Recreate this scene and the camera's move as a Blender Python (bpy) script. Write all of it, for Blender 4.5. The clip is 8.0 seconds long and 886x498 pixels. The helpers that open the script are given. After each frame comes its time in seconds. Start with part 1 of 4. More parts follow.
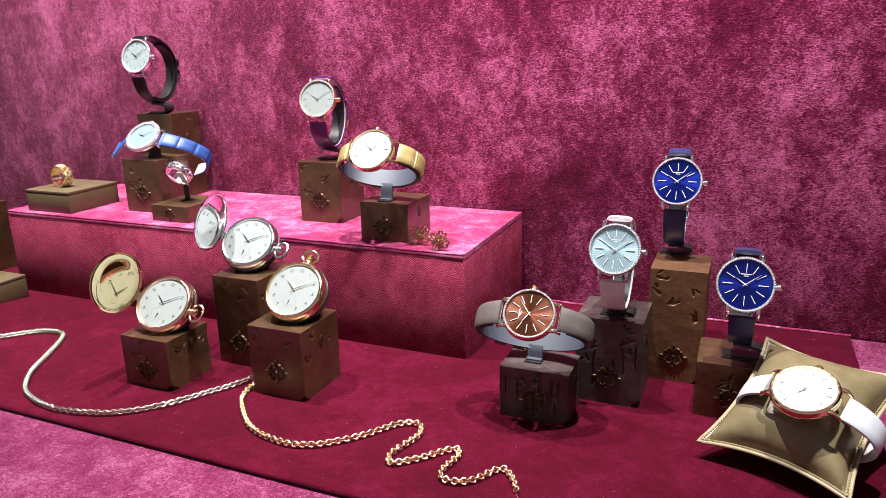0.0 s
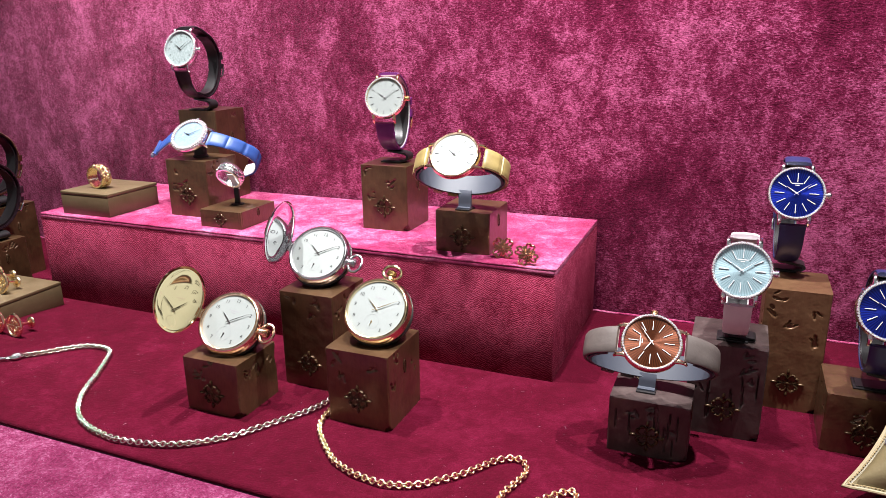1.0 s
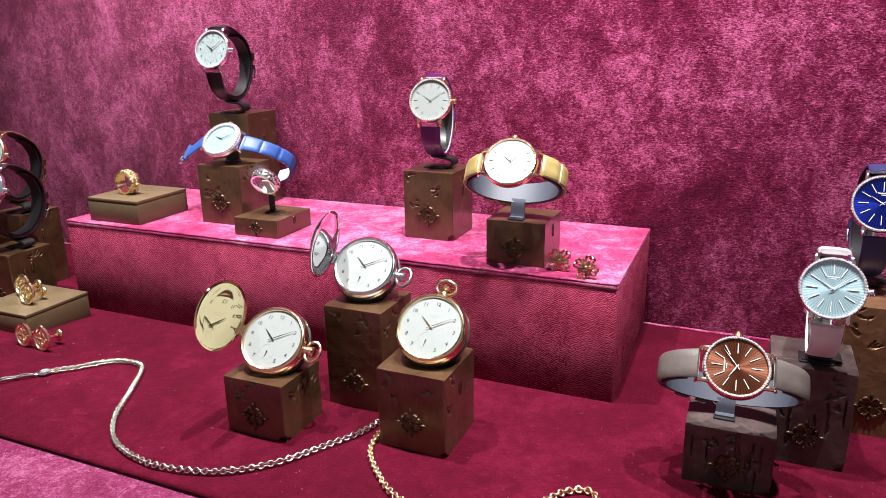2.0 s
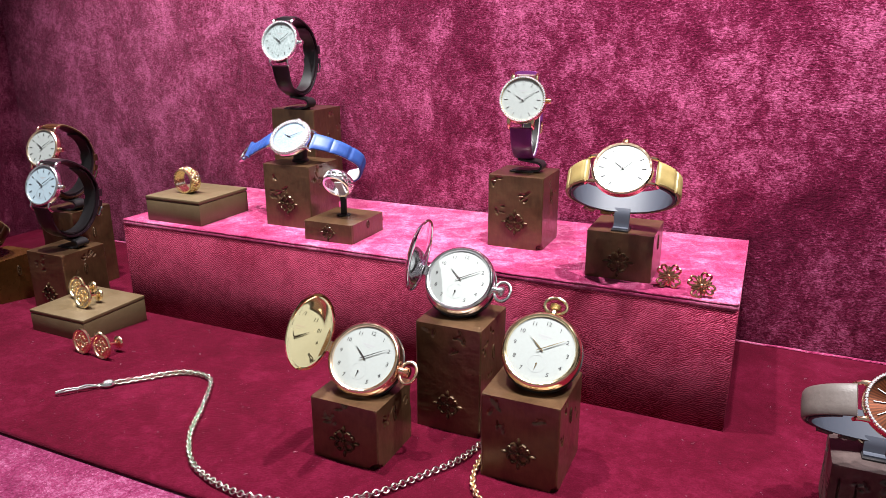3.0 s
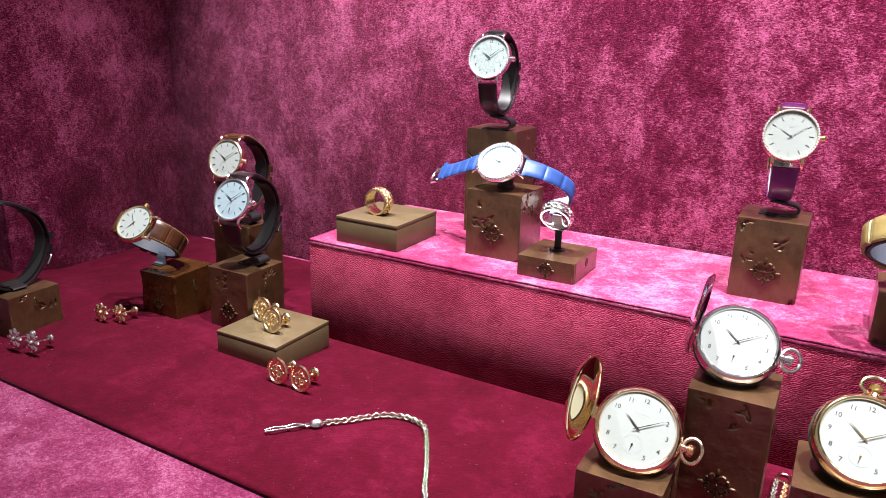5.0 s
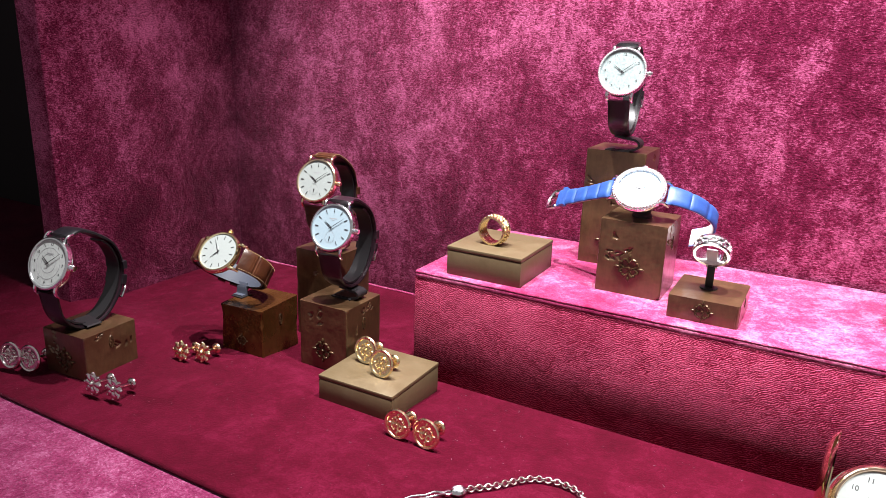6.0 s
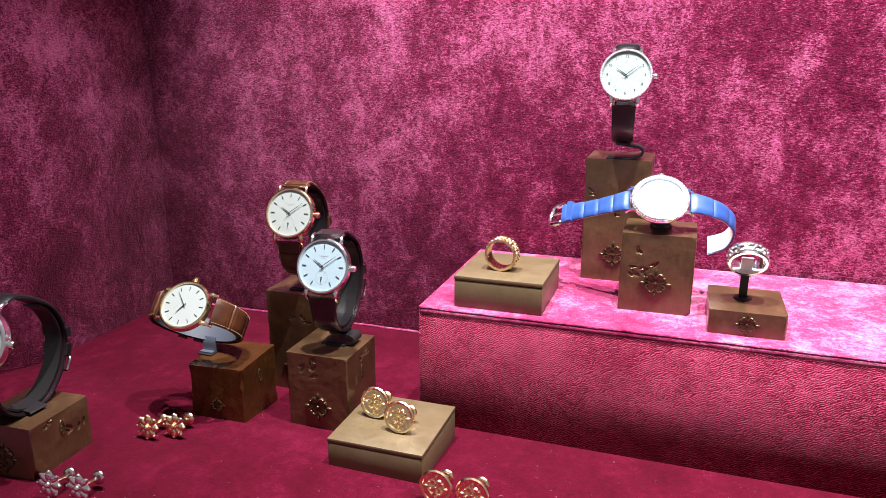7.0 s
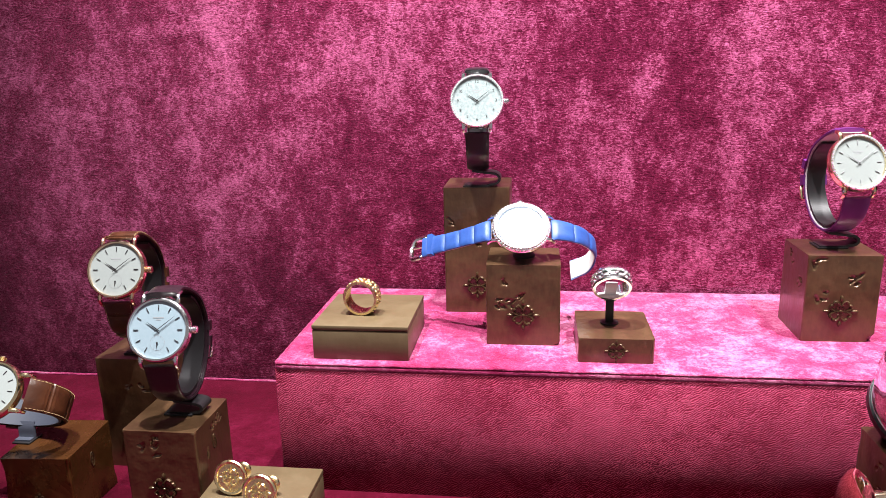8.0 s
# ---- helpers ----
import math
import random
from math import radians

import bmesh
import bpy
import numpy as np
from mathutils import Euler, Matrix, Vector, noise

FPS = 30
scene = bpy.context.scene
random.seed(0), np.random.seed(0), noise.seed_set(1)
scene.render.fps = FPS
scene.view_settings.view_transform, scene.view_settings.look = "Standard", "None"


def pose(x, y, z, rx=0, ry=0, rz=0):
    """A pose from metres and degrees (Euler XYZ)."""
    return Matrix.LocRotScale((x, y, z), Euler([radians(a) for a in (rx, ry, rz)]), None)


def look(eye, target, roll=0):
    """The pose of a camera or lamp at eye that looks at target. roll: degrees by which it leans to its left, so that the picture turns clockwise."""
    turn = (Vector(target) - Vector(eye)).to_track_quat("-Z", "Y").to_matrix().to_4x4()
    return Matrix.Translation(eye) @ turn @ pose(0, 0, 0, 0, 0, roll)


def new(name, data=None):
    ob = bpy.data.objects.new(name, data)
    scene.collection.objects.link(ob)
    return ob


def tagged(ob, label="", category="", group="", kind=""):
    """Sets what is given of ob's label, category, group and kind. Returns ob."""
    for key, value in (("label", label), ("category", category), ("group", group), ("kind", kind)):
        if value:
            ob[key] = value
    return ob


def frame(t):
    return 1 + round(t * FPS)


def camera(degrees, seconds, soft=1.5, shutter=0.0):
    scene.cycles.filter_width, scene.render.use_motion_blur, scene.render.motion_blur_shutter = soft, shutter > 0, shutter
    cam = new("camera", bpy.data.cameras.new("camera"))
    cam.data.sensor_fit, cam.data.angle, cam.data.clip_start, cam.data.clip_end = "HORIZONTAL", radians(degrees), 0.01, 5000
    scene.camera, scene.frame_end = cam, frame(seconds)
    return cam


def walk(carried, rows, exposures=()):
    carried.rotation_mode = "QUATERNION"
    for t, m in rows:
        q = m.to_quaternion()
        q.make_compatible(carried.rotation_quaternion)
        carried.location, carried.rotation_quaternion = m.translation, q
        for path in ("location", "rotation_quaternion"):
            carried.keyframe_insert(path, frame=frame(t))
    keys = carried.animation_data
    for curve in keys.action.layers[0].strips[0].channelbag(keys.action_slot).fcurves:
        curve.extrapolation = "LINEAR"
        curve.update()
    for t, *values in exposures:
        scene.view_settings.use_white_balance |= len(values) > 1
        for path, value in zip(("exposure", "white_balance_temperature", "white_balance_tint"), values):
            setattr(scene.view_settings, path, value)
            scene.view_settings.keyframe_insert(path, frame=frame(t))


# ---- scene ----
cam = camera(63.47, 8.0, soft=0.7)
PATH = [
    (0, (0.0132, 0.0168, 0.2531), (-0.1758, 0.4589, 0.1159), -1.27),
    (0.5, (-0.0342, 0.0350, 0.2579), (-0.2197, 0.4771, 0.1160), -1.15),
    (1, (-0.0712, 0.0358, 0.2577), (-0.2558, 0.4780, 0.1146), -0.75),
    (1.2, (-0.0738, 0.0374, 0.2584), (-0.2625, 0.4779, 0.1164), -0.88),
    (2.5, (-0.1518, 0.0631, 0.2576), (-0.3424, 0.5021, 0.1130), -0.79),
    (3, (-0.1848, 0.0667, 0.2578), (-0.3809, 0.5027, 0.1114), -0.07),
    (3.5, (-0.2119, 0.0564, 0.2614), (-0.4155, 0.4892, 0.1159), 1.47),
    (4, (-0.2411, 0.0522, 0.2628), (-0.4556, 0.4795, 0.1165), 1.69),
    (4.5, (-0.2838, 0.0536, 0.2671), (-0.5089, 0.4755, 0.1212), 1.27),
    (4.7, (-0.3015, 0.0616, 0.2677), (-0.5316, 0.4810, 0.1224), 1.12),
    (5.8, (-0.4024, 0.0595, 0.2660), (-0.6379, 0.4762, 0.1213), 2.58),
    (6, (-0.4414, 0.0681, 0.2682), (-0.6708, 0.4892, 0.1265), 2.00),
    (6.5, (-0.5206, 0.0744, 0.2624), (-0.7134, 0.5152, 0.1264), 0.87),
    (7, (-0.5470, 0.0850, 0.2641), (-0.7027, 0.5412, 0.1310), -0.03),
    (7.5, (-0.5507, 0.1091, 0.2681), (-0.6516, 0.5818, 0.1402), -0.66),
    (8, (-0.5516, 0.1228, 0.2710), (-0.6163, 0.6030, 0.1476), -1.46),
]
walk(cam, [(t, look(eye, target, roll)) for t, eye, target, roll in PATH],
     exposures=[(0.0, -0.16), (2.5, -0.16), (4.5, -0.06), (6.0, 0.20), (7.0, 0.26), (8.0, 0.06)])

# ---- world, lights ----
world = bpy.data.worlds.new("shop_dark")
scene.world = world
world.use_nodes = True
world.node_tree.nodes["Background"].inputs[0].default_value = (0.75, 0.70, 0.72, 1)
world.node_tree.nodes["Background"].inputs[1].default_value = 0.31

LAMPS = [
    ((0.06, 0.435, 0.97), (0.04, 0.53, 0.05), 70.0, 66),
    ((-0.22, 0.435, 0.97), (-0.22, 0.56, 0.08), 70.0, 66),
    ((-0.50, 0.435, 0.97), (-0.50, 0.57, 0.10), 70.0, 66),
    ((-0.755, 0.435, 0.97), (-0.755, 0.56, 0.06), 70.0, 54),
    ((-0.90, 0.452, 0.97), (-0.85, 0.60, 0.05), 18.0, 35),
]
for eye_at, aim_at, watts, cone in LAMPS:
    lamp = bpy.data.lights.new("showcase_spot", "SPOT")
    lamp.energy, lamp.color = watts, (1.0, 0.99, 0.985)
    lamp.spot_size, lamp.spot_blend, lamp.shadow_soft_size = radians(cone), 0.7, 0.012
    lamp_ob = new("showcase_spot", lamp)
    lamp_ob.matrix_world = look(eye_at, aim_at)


# ---- materials ----
def mat_base(name, color, rough=0.5, metal=0.0, spec=0.5):
    m = bpy.data.materials.new(name)
    m.use_nodes = True
    b = m.node_tree.nodes["Principled BSDF"]
    b.inputs["Base Color"].default_value = (*color, 1)
    b.inputs["Roughness"].default_value = rough
    b.inputs["Metallic"].default_value = metal
    b.inputs["Specular IOR Level"].default_value = spec
    return m, m.node_tree, b


def ramp(nt, socket, stops):
    r = nt.nodes.new("ShaderNodeValToRGB")
    e = r.color_ramp.elements
    while len(e) < len(stops):
        e.new(0.5)
    for el, (p, c) in zip(e, stops):
        el.position = p
        el.color = (*c, 1) if len(c) == 3 else c
    nt.links.new(socket, r.inputs[0])
    return r.outputs[0]


def noise_tex(nt, scale, detail=4, rough=0.55, stretch=(1, 1, 1), distort=0.0):
    tc = nt.nodes.new("ShaderNodeTexCoord")
    mp = nt.nodes.new("ShaderNodeMapping")
    mp.inputs["Scale"].default_value = stretch
    n = nt.nodes.new("ShaderNodeTexNoise")
    n.inputs["Scale"].default_value, n.inputs["Detail"].default_value = scale, detail
    n.inputs["Roughness"].default_value, n.inputs["Distortion"].default_value = rough, distort
    nt.links.new(tc.outputs["Object"], mp.inputs[0])
    nt.links.new(mp.outputs[0], n.inputs["Vector"])
    return n.outputs["Fac"]


def math_node(nt, op, a, b):
    n = nt.nodes.new("ShaderNodeMath")
    n.operation = op
    for i, v in enumerate((a, b)):
        if isinstance(v, (int, float)):
            n.inputs[i].default_value = v
        else:
            nt.links.new(v, n.inputs[i])
    return n.outputs[0]


def bump(nt, b, height, strength, distance):
    n = nt.nodes.new("ShaderNodeBump")
    n.inputs["Strength"].default_value, n.inputs["Distance"].default_value = strength, distance
    nt.links.new(height, n.inputs["Height"])
    nt.links.new(n.outputs[0], b.inputs["Normal"])


def velvet(name, dark, mid, light, sheen, tint, big, stretch, fine, crush=1.0, grain=0.46, twill=0.0, relief=0.0022):
    """Crushed velvet: nap lying this way and that in patches, with a fine pile; twill adds slanting ribs, their
    highlights put into the colour.
    """
    m, nt, b = mat_base(name, mid, 0.85, 0.0, 0.05)
    broad = noise_tex(nt, big, 4, 0.55, stretch, 0.5)
    patches = noise_tex(nt, big * 4.2, 6, 0.66, stretch, 0.6)
    small = noise_tex(nt, big * 22, 5, 0.7, (1, 1, 0.9), 0.5)
    pile = noise_tex(nt, fine, 2, 0.6, (0.75, 0.75, 1.7), 0.8)
    mixed = math_node(nt, "ADD", math_node(nt, "MULTIPLY", broad, 0.34 * crush), math_node(nt, "MULTIPLY", patches, 0.42 * crush))
    mixed = math_node(nt, "ADD", mixed, math_node(nt, "MULTIPLY", small, 0.30 * crush))
    mixed = math_node(nt, "ADD", mixed, math_node(nt, "MULTIPLY", pile, grain))
    mean = 0.5 * (1.06 * crush + grain)
    h = math_node(nt, "ADD", math_node(nt, "MULTIPLY", patches, 1.2), math_node(nt, "MULTIPLY", small, 0.6))
    h = math_node(nt, "ADD", h, math_node(nt, "MULTIPLY", pile, 0.8))
    if twill:
        tc = nt.nodes.new("ShaderNodeTexCoord")
        xyz = nt.nodes.new("ShaderNodeSeparateXYZ")
        nt.links.new(tc.outputs["Object"], xyz.inputs[0])
        slant = math_node(nt, "SUBTRACT", math_node(nt, "MULTIPLY", xyz.outputs[2], 0.84), math_node(nt, "MULTIPLY", math_node(nt, "ADD", xyz.outputs[0], xyz.outputs[1]), 0.54))
        phase = math_node(nt, "ADD", math_node(nt, "MULTIPLY", slant, 2 * math.pi / 0.0013), math_node(nt, "MULTIPLY", small, 26.0))
        rib = math_node(nt, "MULTIPLY", math_node(nt, "SINE", phase, 0), math_node(nt, "MULTIPLY", pile, twill))
        # Paints each rib's highlight and the shade between ribs into the colour.
        mixed = math_node(nt, "ADD", mixed, math_node(nt, "MULTIPLY", rib, 0.16))
        h = math_node(nt, "ADD", h, math_node(nt, "MULTIPLY", rib, 0.7))
    col = ramp(nt, mixed, [(mean - 0.13, dark), (mean, mid), (mean + 0.075, tuple((p + q) / 2 for p, q in zip(mid, light))), (mean + 0.15, light)])
    nt.links.new(col, b.inputs["Base Color"])
    b.inputs["Sheen Weight"].default_value = sheen
    b.inputs["Sheen Roughness"].default_value = 0.3
    b.inputs["Sheen Tint"].default_value = (*tint, 1)
    bump(nt, b, h, 1.0, relief)
    return m


PINK = (1.0, 0.42, 0.66)
M_WALL = velvet("velvet_wall", (0.070, 0.003, 0.018), (0.172, 0.012, 0.052), (0.62, 0.140, 0.31), 0.32, PINK, 7, (1, 1, 0.72), 620, 1.0, 0.50, 0.0, 0.0030)
# One velvet in two colours: the top's is paled for the light on it.
M_PLINTH_LIT = velvet("velvet_plinth_lit", (0.19, 0.010, 0.050), (0.32, 0.038, 0.115), (0.60, 0.20, 0.34), 0.25, PINK, 11, (1, 1, 1), 800, 1.0, 0.22)
M_PLINTH_SIDE = velvet("velvet_plinth_twill", (0.15, 0.003, 0.022), (0.37, 0.015, 0.066), (0.86, 0.15, 0.30), 0.06, PINK, 8, (1, 1, 1), 620, 0.9, 0.46, 1.9, 0.0013)
M_TABLE = velvet("velvet_table", (0.034, 0.0005, 0.0046), (0.055, 0.0011, 0.0086), (0.100, 0.0045, 0.021), 0.10, PINK, 6, (1, 1, 1), 900, 0.8, 0.22, 0.0, 0.0009)
M_LEDGE = velvet("velvet_ledge", (0.095, 0.007, 0.033), (0.165, 0.020, 0.066), (0.30, 0.085, 0.175), 0.45, PINK, 9, (1, 1, 1), 800)
M_LINT = mat_base("lint", (0.40, 0.20, 0.25), 0.9)[0]
M_DARKWALL = mat_base("closing_panel_dark", (0.02, 0.015, 0.017), 0.9)[0]


def bronze(name, a, c, rough, metal):
    m, nt, b = mat_base(name, a, rough, metal)
    n1 = noise_tex(nt, 45, 6, 0.65)
    n2 = noise_tex(nt, 400, 4, 0.6, (1, 1, 0.3))
    mix = math_node(nt, "ADD", math_node(nt, "MULTIPLY", n1, 0.7), math_node(nt, "MULTIPLY", n2, 0.3))
    nt.links.new(ramp(nt, mix, [(0.3, a), (0.7, c)]), b.inputs["Base Color"])
    nt.links.new(ramp(nt, n1, [(0.3, (rough - 0.08,) * 3), (0.7, (rough + 0.15,) * 3)]), b.inputs["Roughness"])
    bump(nt, b, mix, 0.35, 0.0008)
    return m


M_BLOCK = bronze("patinated_bronze", (0.066, 0.033, 0.016), (0.150, 0.080, 0.037), 0.36, 0.60)
b_blk = M_BLOCK.node_tree.nodes["Principled BSDF"]
b_blk.inputs["Coat Weight"].default_value, b_blk.inputs["Coat Roughness"].default_value = 0.7, 0.22
M_ORN = bronze("patinated_bronze_relief", (0.030, 0.016, 0.008), (0.095, 0.052, 0.024), 0.24, 0.5)
M_BLOCK_DARK = bronze("blackened_bronze", (0.045, 0.030, 0.030), (0.120, 0.084, 0.080), 0.40, 0.5)
M_BLOCK_COPPER = bronze("coppery_bronze", (0.100, 0.046, 0.022), (0.200, 0.104, 0.052), 0.40, 0.5)
M_BLOCK_WARM = bronze("glossy_brown_bronze", (0.060, 0.021, 0.006), (0.120, 0.046, 0.014), 0.22, 0.6)
M_BOX = bronze("bronze_lacquer", (0.105, 0.072, 0.037), (0.135, 0.095, 0.052), 0.40, 0.25)


def metal(name, color, rough):
    m, nt, b = mat_base(name, color, rough, 1.0)
    n = noise_tex(nt, 300, 3)
    nt.links.new(ramp(nt, n, [(0.3, (rough * 0.7,) * 3), (0.7, (rough * 1.5,) * 3)]), b.inputs["Roughness"])
    return m


M_GOLD = metal("yellow_gold", (0.90, 0.74, 0.46), 0.15)
M_ROSE = metal("rose_gold", (0.93, 0.68, 0.50), 0.15)
M_STEEL = metal("white_gold", (0.82, 0.82, 0.84), 0.15)
M_LID_GOLD = metal("polished_gold", (0.93, 0.78, 0.48), 0.035)
M_LID_STEEL = metal("polished_white_gold", (0.84, 0.84, 0.86), 0.035)
M_GOLD_SOFT = metal("yellow_gold_soft", (0.92, 0.74, 0.42), 0.22)
M_ROSE_SOFT = metal("rose_gold_soft", (0.93, 0.68, 0.46), 0.2)
M_STEEL_SOFT = metal("white_gold_soft", (0.74, 0.66, 0.65), 0.14)
M_ROSE_DARK = metal("rose_gold_dark", (0.55, 0.30, 0.20), 0.2)
M_INKMETAL = metal("dark_metal", (0.10, 0.09, 0.09), 0.25)


def leather(name, a, c, rough=0.42, grain=500):
    m, nt, b = mat_base(name, a, rough)
    n1 = noise_tex(nt, grain, 4)
    n2 = noise_tex(nt, 90, 4)
    nt.links.new(ramp(nt, n2, [(0.3, a), (0.7, c)]), b.inputs["Base Color"])
    bump(nt, b, n1, 0.3, 0.0004)
    return m


M_L_BLACK = leather("leather_black", (0.006, 0.005, 0.007), (0.011, 0.008, 0.011), 0.32)
M_L_PLUMBLACK = leather("leather_dark_brown", (0.014, 0.006, 0.010), (0.022, 0.010, 0.014), 0.30)
M_L_PURPLE = leather("leather_purple", (0.09, 0.01, 0.11), (0.13, 0.02, 0.15), 0.33)
M_L_YELLOW = leather("leather_yellow", (0.20, 0.145, 0.050), (0.28, 0.21, 0.080), 0.42)
M_L_BLUE = leather("leather_blue", (0.012, 0.045, 0.19), (0.020, 0.066, 0.25), 0.5)
M_L_NAVY = leather("satin_navy", (0.012, 0.012, 0.06), (0.02, 0.02, 0.09), 0.42)
M_L_TAUPE = leather("satin_taupe", (0.075, 0.060, 0.056), (0.105, 0.086, 0.080), 0.45)
M_L_BROWN = leather("leather_brown", (0.030, 0.009, 0.004), (0.062, 0.020, 0.008), 0.30)
M_L_WHITE = leather("leather_white", (0.42, 0.43, 0.47), (0.50, 0.51, 0.55), 0.45)
M_L_PINKW = leather("leather_pale_pink", (0.62, 0.50, 0.55), (0.70, 0.58, 0.62), 0.45)
M_LINING = leather("leather_lining", (0.45, 0.42, 0.42), (0.55, 0.52, 0.52), 0.6)
M_PILLOW = leather("leather_olive", (0.13, 0.10, 0.05), (0.18, 0.14, 0.075), 0.36, 700)
M_PIPING = leather("leather_piping", (0.24, 0.19, 0.11), (0.31, 0.25, 0.155), 0.5)
M_THREAD = mat_base("thread", (0.30, 0.21, 0.10), 0.8)[0]
M_STAND = mat_base("stand_dark_metal", (0.02, 0.018, 0.02), 0.38, 0.4)[0]
M_STAND_GREY = mat_base("stand_grey_plastic", (0.042, 0.047, 0.066), 0.52, 0.0)[0]
M_INK = mat_base("ink_black", (0.015, 0.013, 0.015), 0.4)[0]
M_MARK = mat_base("applied_marker", (0.78, 0.78, 0.80), 0.3, 0.35)[0]
M_INKGREY = mat_base("ink_grey", (0.22, 0.22, 0.23), 0.5)[0]


def dial_mat(name, a, c, rough, metal_part=0.0, rays=0):
    m, nt, b = mat_base(name, a, rough, metal_part)
    if rays:
        tc = nt.nodes.new("ShaderNodeTexCoord")
        g = nt.nodes.new("ShaderNodeTexGradient")
        g.gradient_type = "RADIAL"
        nt.links.new(tc.outputs["Object"], g.inputs[0])
        w = math_node(nt, "SINE", math_node(nt, "MULTIPLY", g.outputs["Fac"], rays * 2 * math.pi), 0)
        f = math_node(nt, "ADD", math_node(nt, "MULTIPLY", w, 0.5), 0.5)
        nt.links.new(ramp(nt, f, [(0.0, a), (1.0, c)]), b.inputs["Base Color"])
        tg = nt.nodes.new("ShaderNodeTangent")
        tg.direction_type, tg.axis = "RADIAL", "Z"
        nt.links.new(tg.outputs[0], b.inputs["Tangent"])
        b.inputs["Anisotropic"].default_value = 0.85
    else:
        nt.links.new(ramp(nt, noise_tex(nt, 600, 3), [(0.3, a), (0.7, c)]), b.inputs["Base Color"])
    b.inputs["Coat Weight"].default_value = 0.6
    b.inputs["Coat Roughness"].default_value = 0.08
    return m


M_D_SILVER = dial_mat("dial_silvered", (0.17, 0.21, 0.215), (0.29, 0.335, 0.335), 0.35, 0.1)
M_D_WHITE = dial_mat("dial_white", (0.222, 0.240, 0.234), (0.232, 0.252, 0.246), 0.35)
M_D_PALEBLUE = dial_mat("dial_pale_blue", (0.215, 0.285, 0.325), (0.235, 0.300, 0.345), 0.35)
M_D_ICE = dial_mat("dial_ice_blue", (0.10, 0.165, 0.235), (0.17, 0.24, 0.32), 0.4)
M_D_BLUE = dial_mat("dial_blue_sunray", (0.003, 0.008, 0.17), (0.008, 0.026, 0.36), 0.30, 0.85, 60)
M_D_GREYBLUE = dial_mat("dial_grey_sunray", (0.27, 0.40, 0.45), (0.42, 0.58, 0.64), 0.34, 0.55, 60)
M_D_ORANGE = dial_mat("dial_brown_sunray", (0.048, 0.011, 0.003), (0.110, 0.027, 0.008), 0.34, 0.7, 60)
# Whiter than the other dials: lamp glare is put into its colour.
M_D_GLARE = dial_mat("dial_glare", (0.66, 0.64, 0.58), (0.70, 0.68, 0.62), 0.35)
M_D_RING = dial_mat("dial_two_tone", (0.34, 0.36, 0.35), (0.42, 0.44, 0.43), 0.35, 0.1)

m_gem, _, b_gem = mat_base("diamond", (0.95, 0.95, 0.97), 0.03)
b_gem.inputs["Metallic"].default_value = 0.75
M_GEM = m_gem


# ---- mesh tools ----
def thing(name, m, label, category, group="", kind=""):
    ob = new(name)
    ob.matrix_world = m
    return tagged(ob, label, category, group, kind)


def part(name, bm, material, parent, label="", smooth=True):
    me = bpy.data.meshes.new(name)
    bm.to_mesh(me)
    bm.free()
    me.materials.append(material)
    for p in me.polygons:
        p.use_smooth = smooth and p.area < 2e-4
    if smooth:
        me.set_sharp_from_angle(angle=radians(38))
    ob = new(name, me)
    ob.parent = parent
    return tagged(ob, label)


def share(name, me, parent, m=None, label=""):
    ob = new(name, me)
    ob.parent = parent
    if m is not None:
        ob.matrix_local = m
    return tagged(ob, label)


def box(bm, x0, x1, y0, y1, z0, z1, bevel=0.0, seg=2, m=None):
    vs = bmesh.ops.create_cube(bm, size=1)["verts"]
    for v in vs:
        v.co = ((x0 + x1) / 2 + v.co.x * (x1 - x0), (y0 + y1) / 2 + v.co.y * (y1 - y0), (z0 + z1) / 2 + v.co.z * (z1 - z0))
    if m is not None:
        bmesh.ops.transform(bm, matrix=m, verts=vs)
    if bevel:
        es = list({e for v in vs for e in v.link_edges})
        bmesh.ops.bevel(bm, geom=es, offset=bevel, segments=seg, affect="EDGES", profile=0.5)
    return bm


def lathe(bm, profile, seg=48, m=None, closed=False):
    """Turns (radius, z) pairs round the z axis."""
    rings = []
    for r, z in profile:
        if r < 1e-6:
            rings.append([bm.verts.new((0, 0, z))])
        else:
            rings.append([bm.verts.new((r * math.cos(2 * math.pi * i / seg), r * math.sin(2 * math.pi * i / seg), z)) for i in range(seg)])
    pairs = list(zip(rings, rings[1:]))
    if closed:
        pairs.append((rings[-1], rings[0]))
    for a, b in pairs:
        for i in range(seg):
            j = (i + 1) % seg
            if len(a) == 1 and len(b) == 1:
                continue
            if len(a) == 1:
                bm.faces.new((a[0], b[i], b[j]))
            elif len(b) == 1:
                bm.faces.new((a[i], b[0], a[j]))
            else:
                bm.faces.new((a[i], b[i], b[j], a[j]))
    if m is not None:
        bmesh.ops.transform(bm, matrix=m, verts=[v for ring in rings for v in ring])
    bmesh.ops.recalc_face_normals(bm, faces=bm.faces)
    return bm


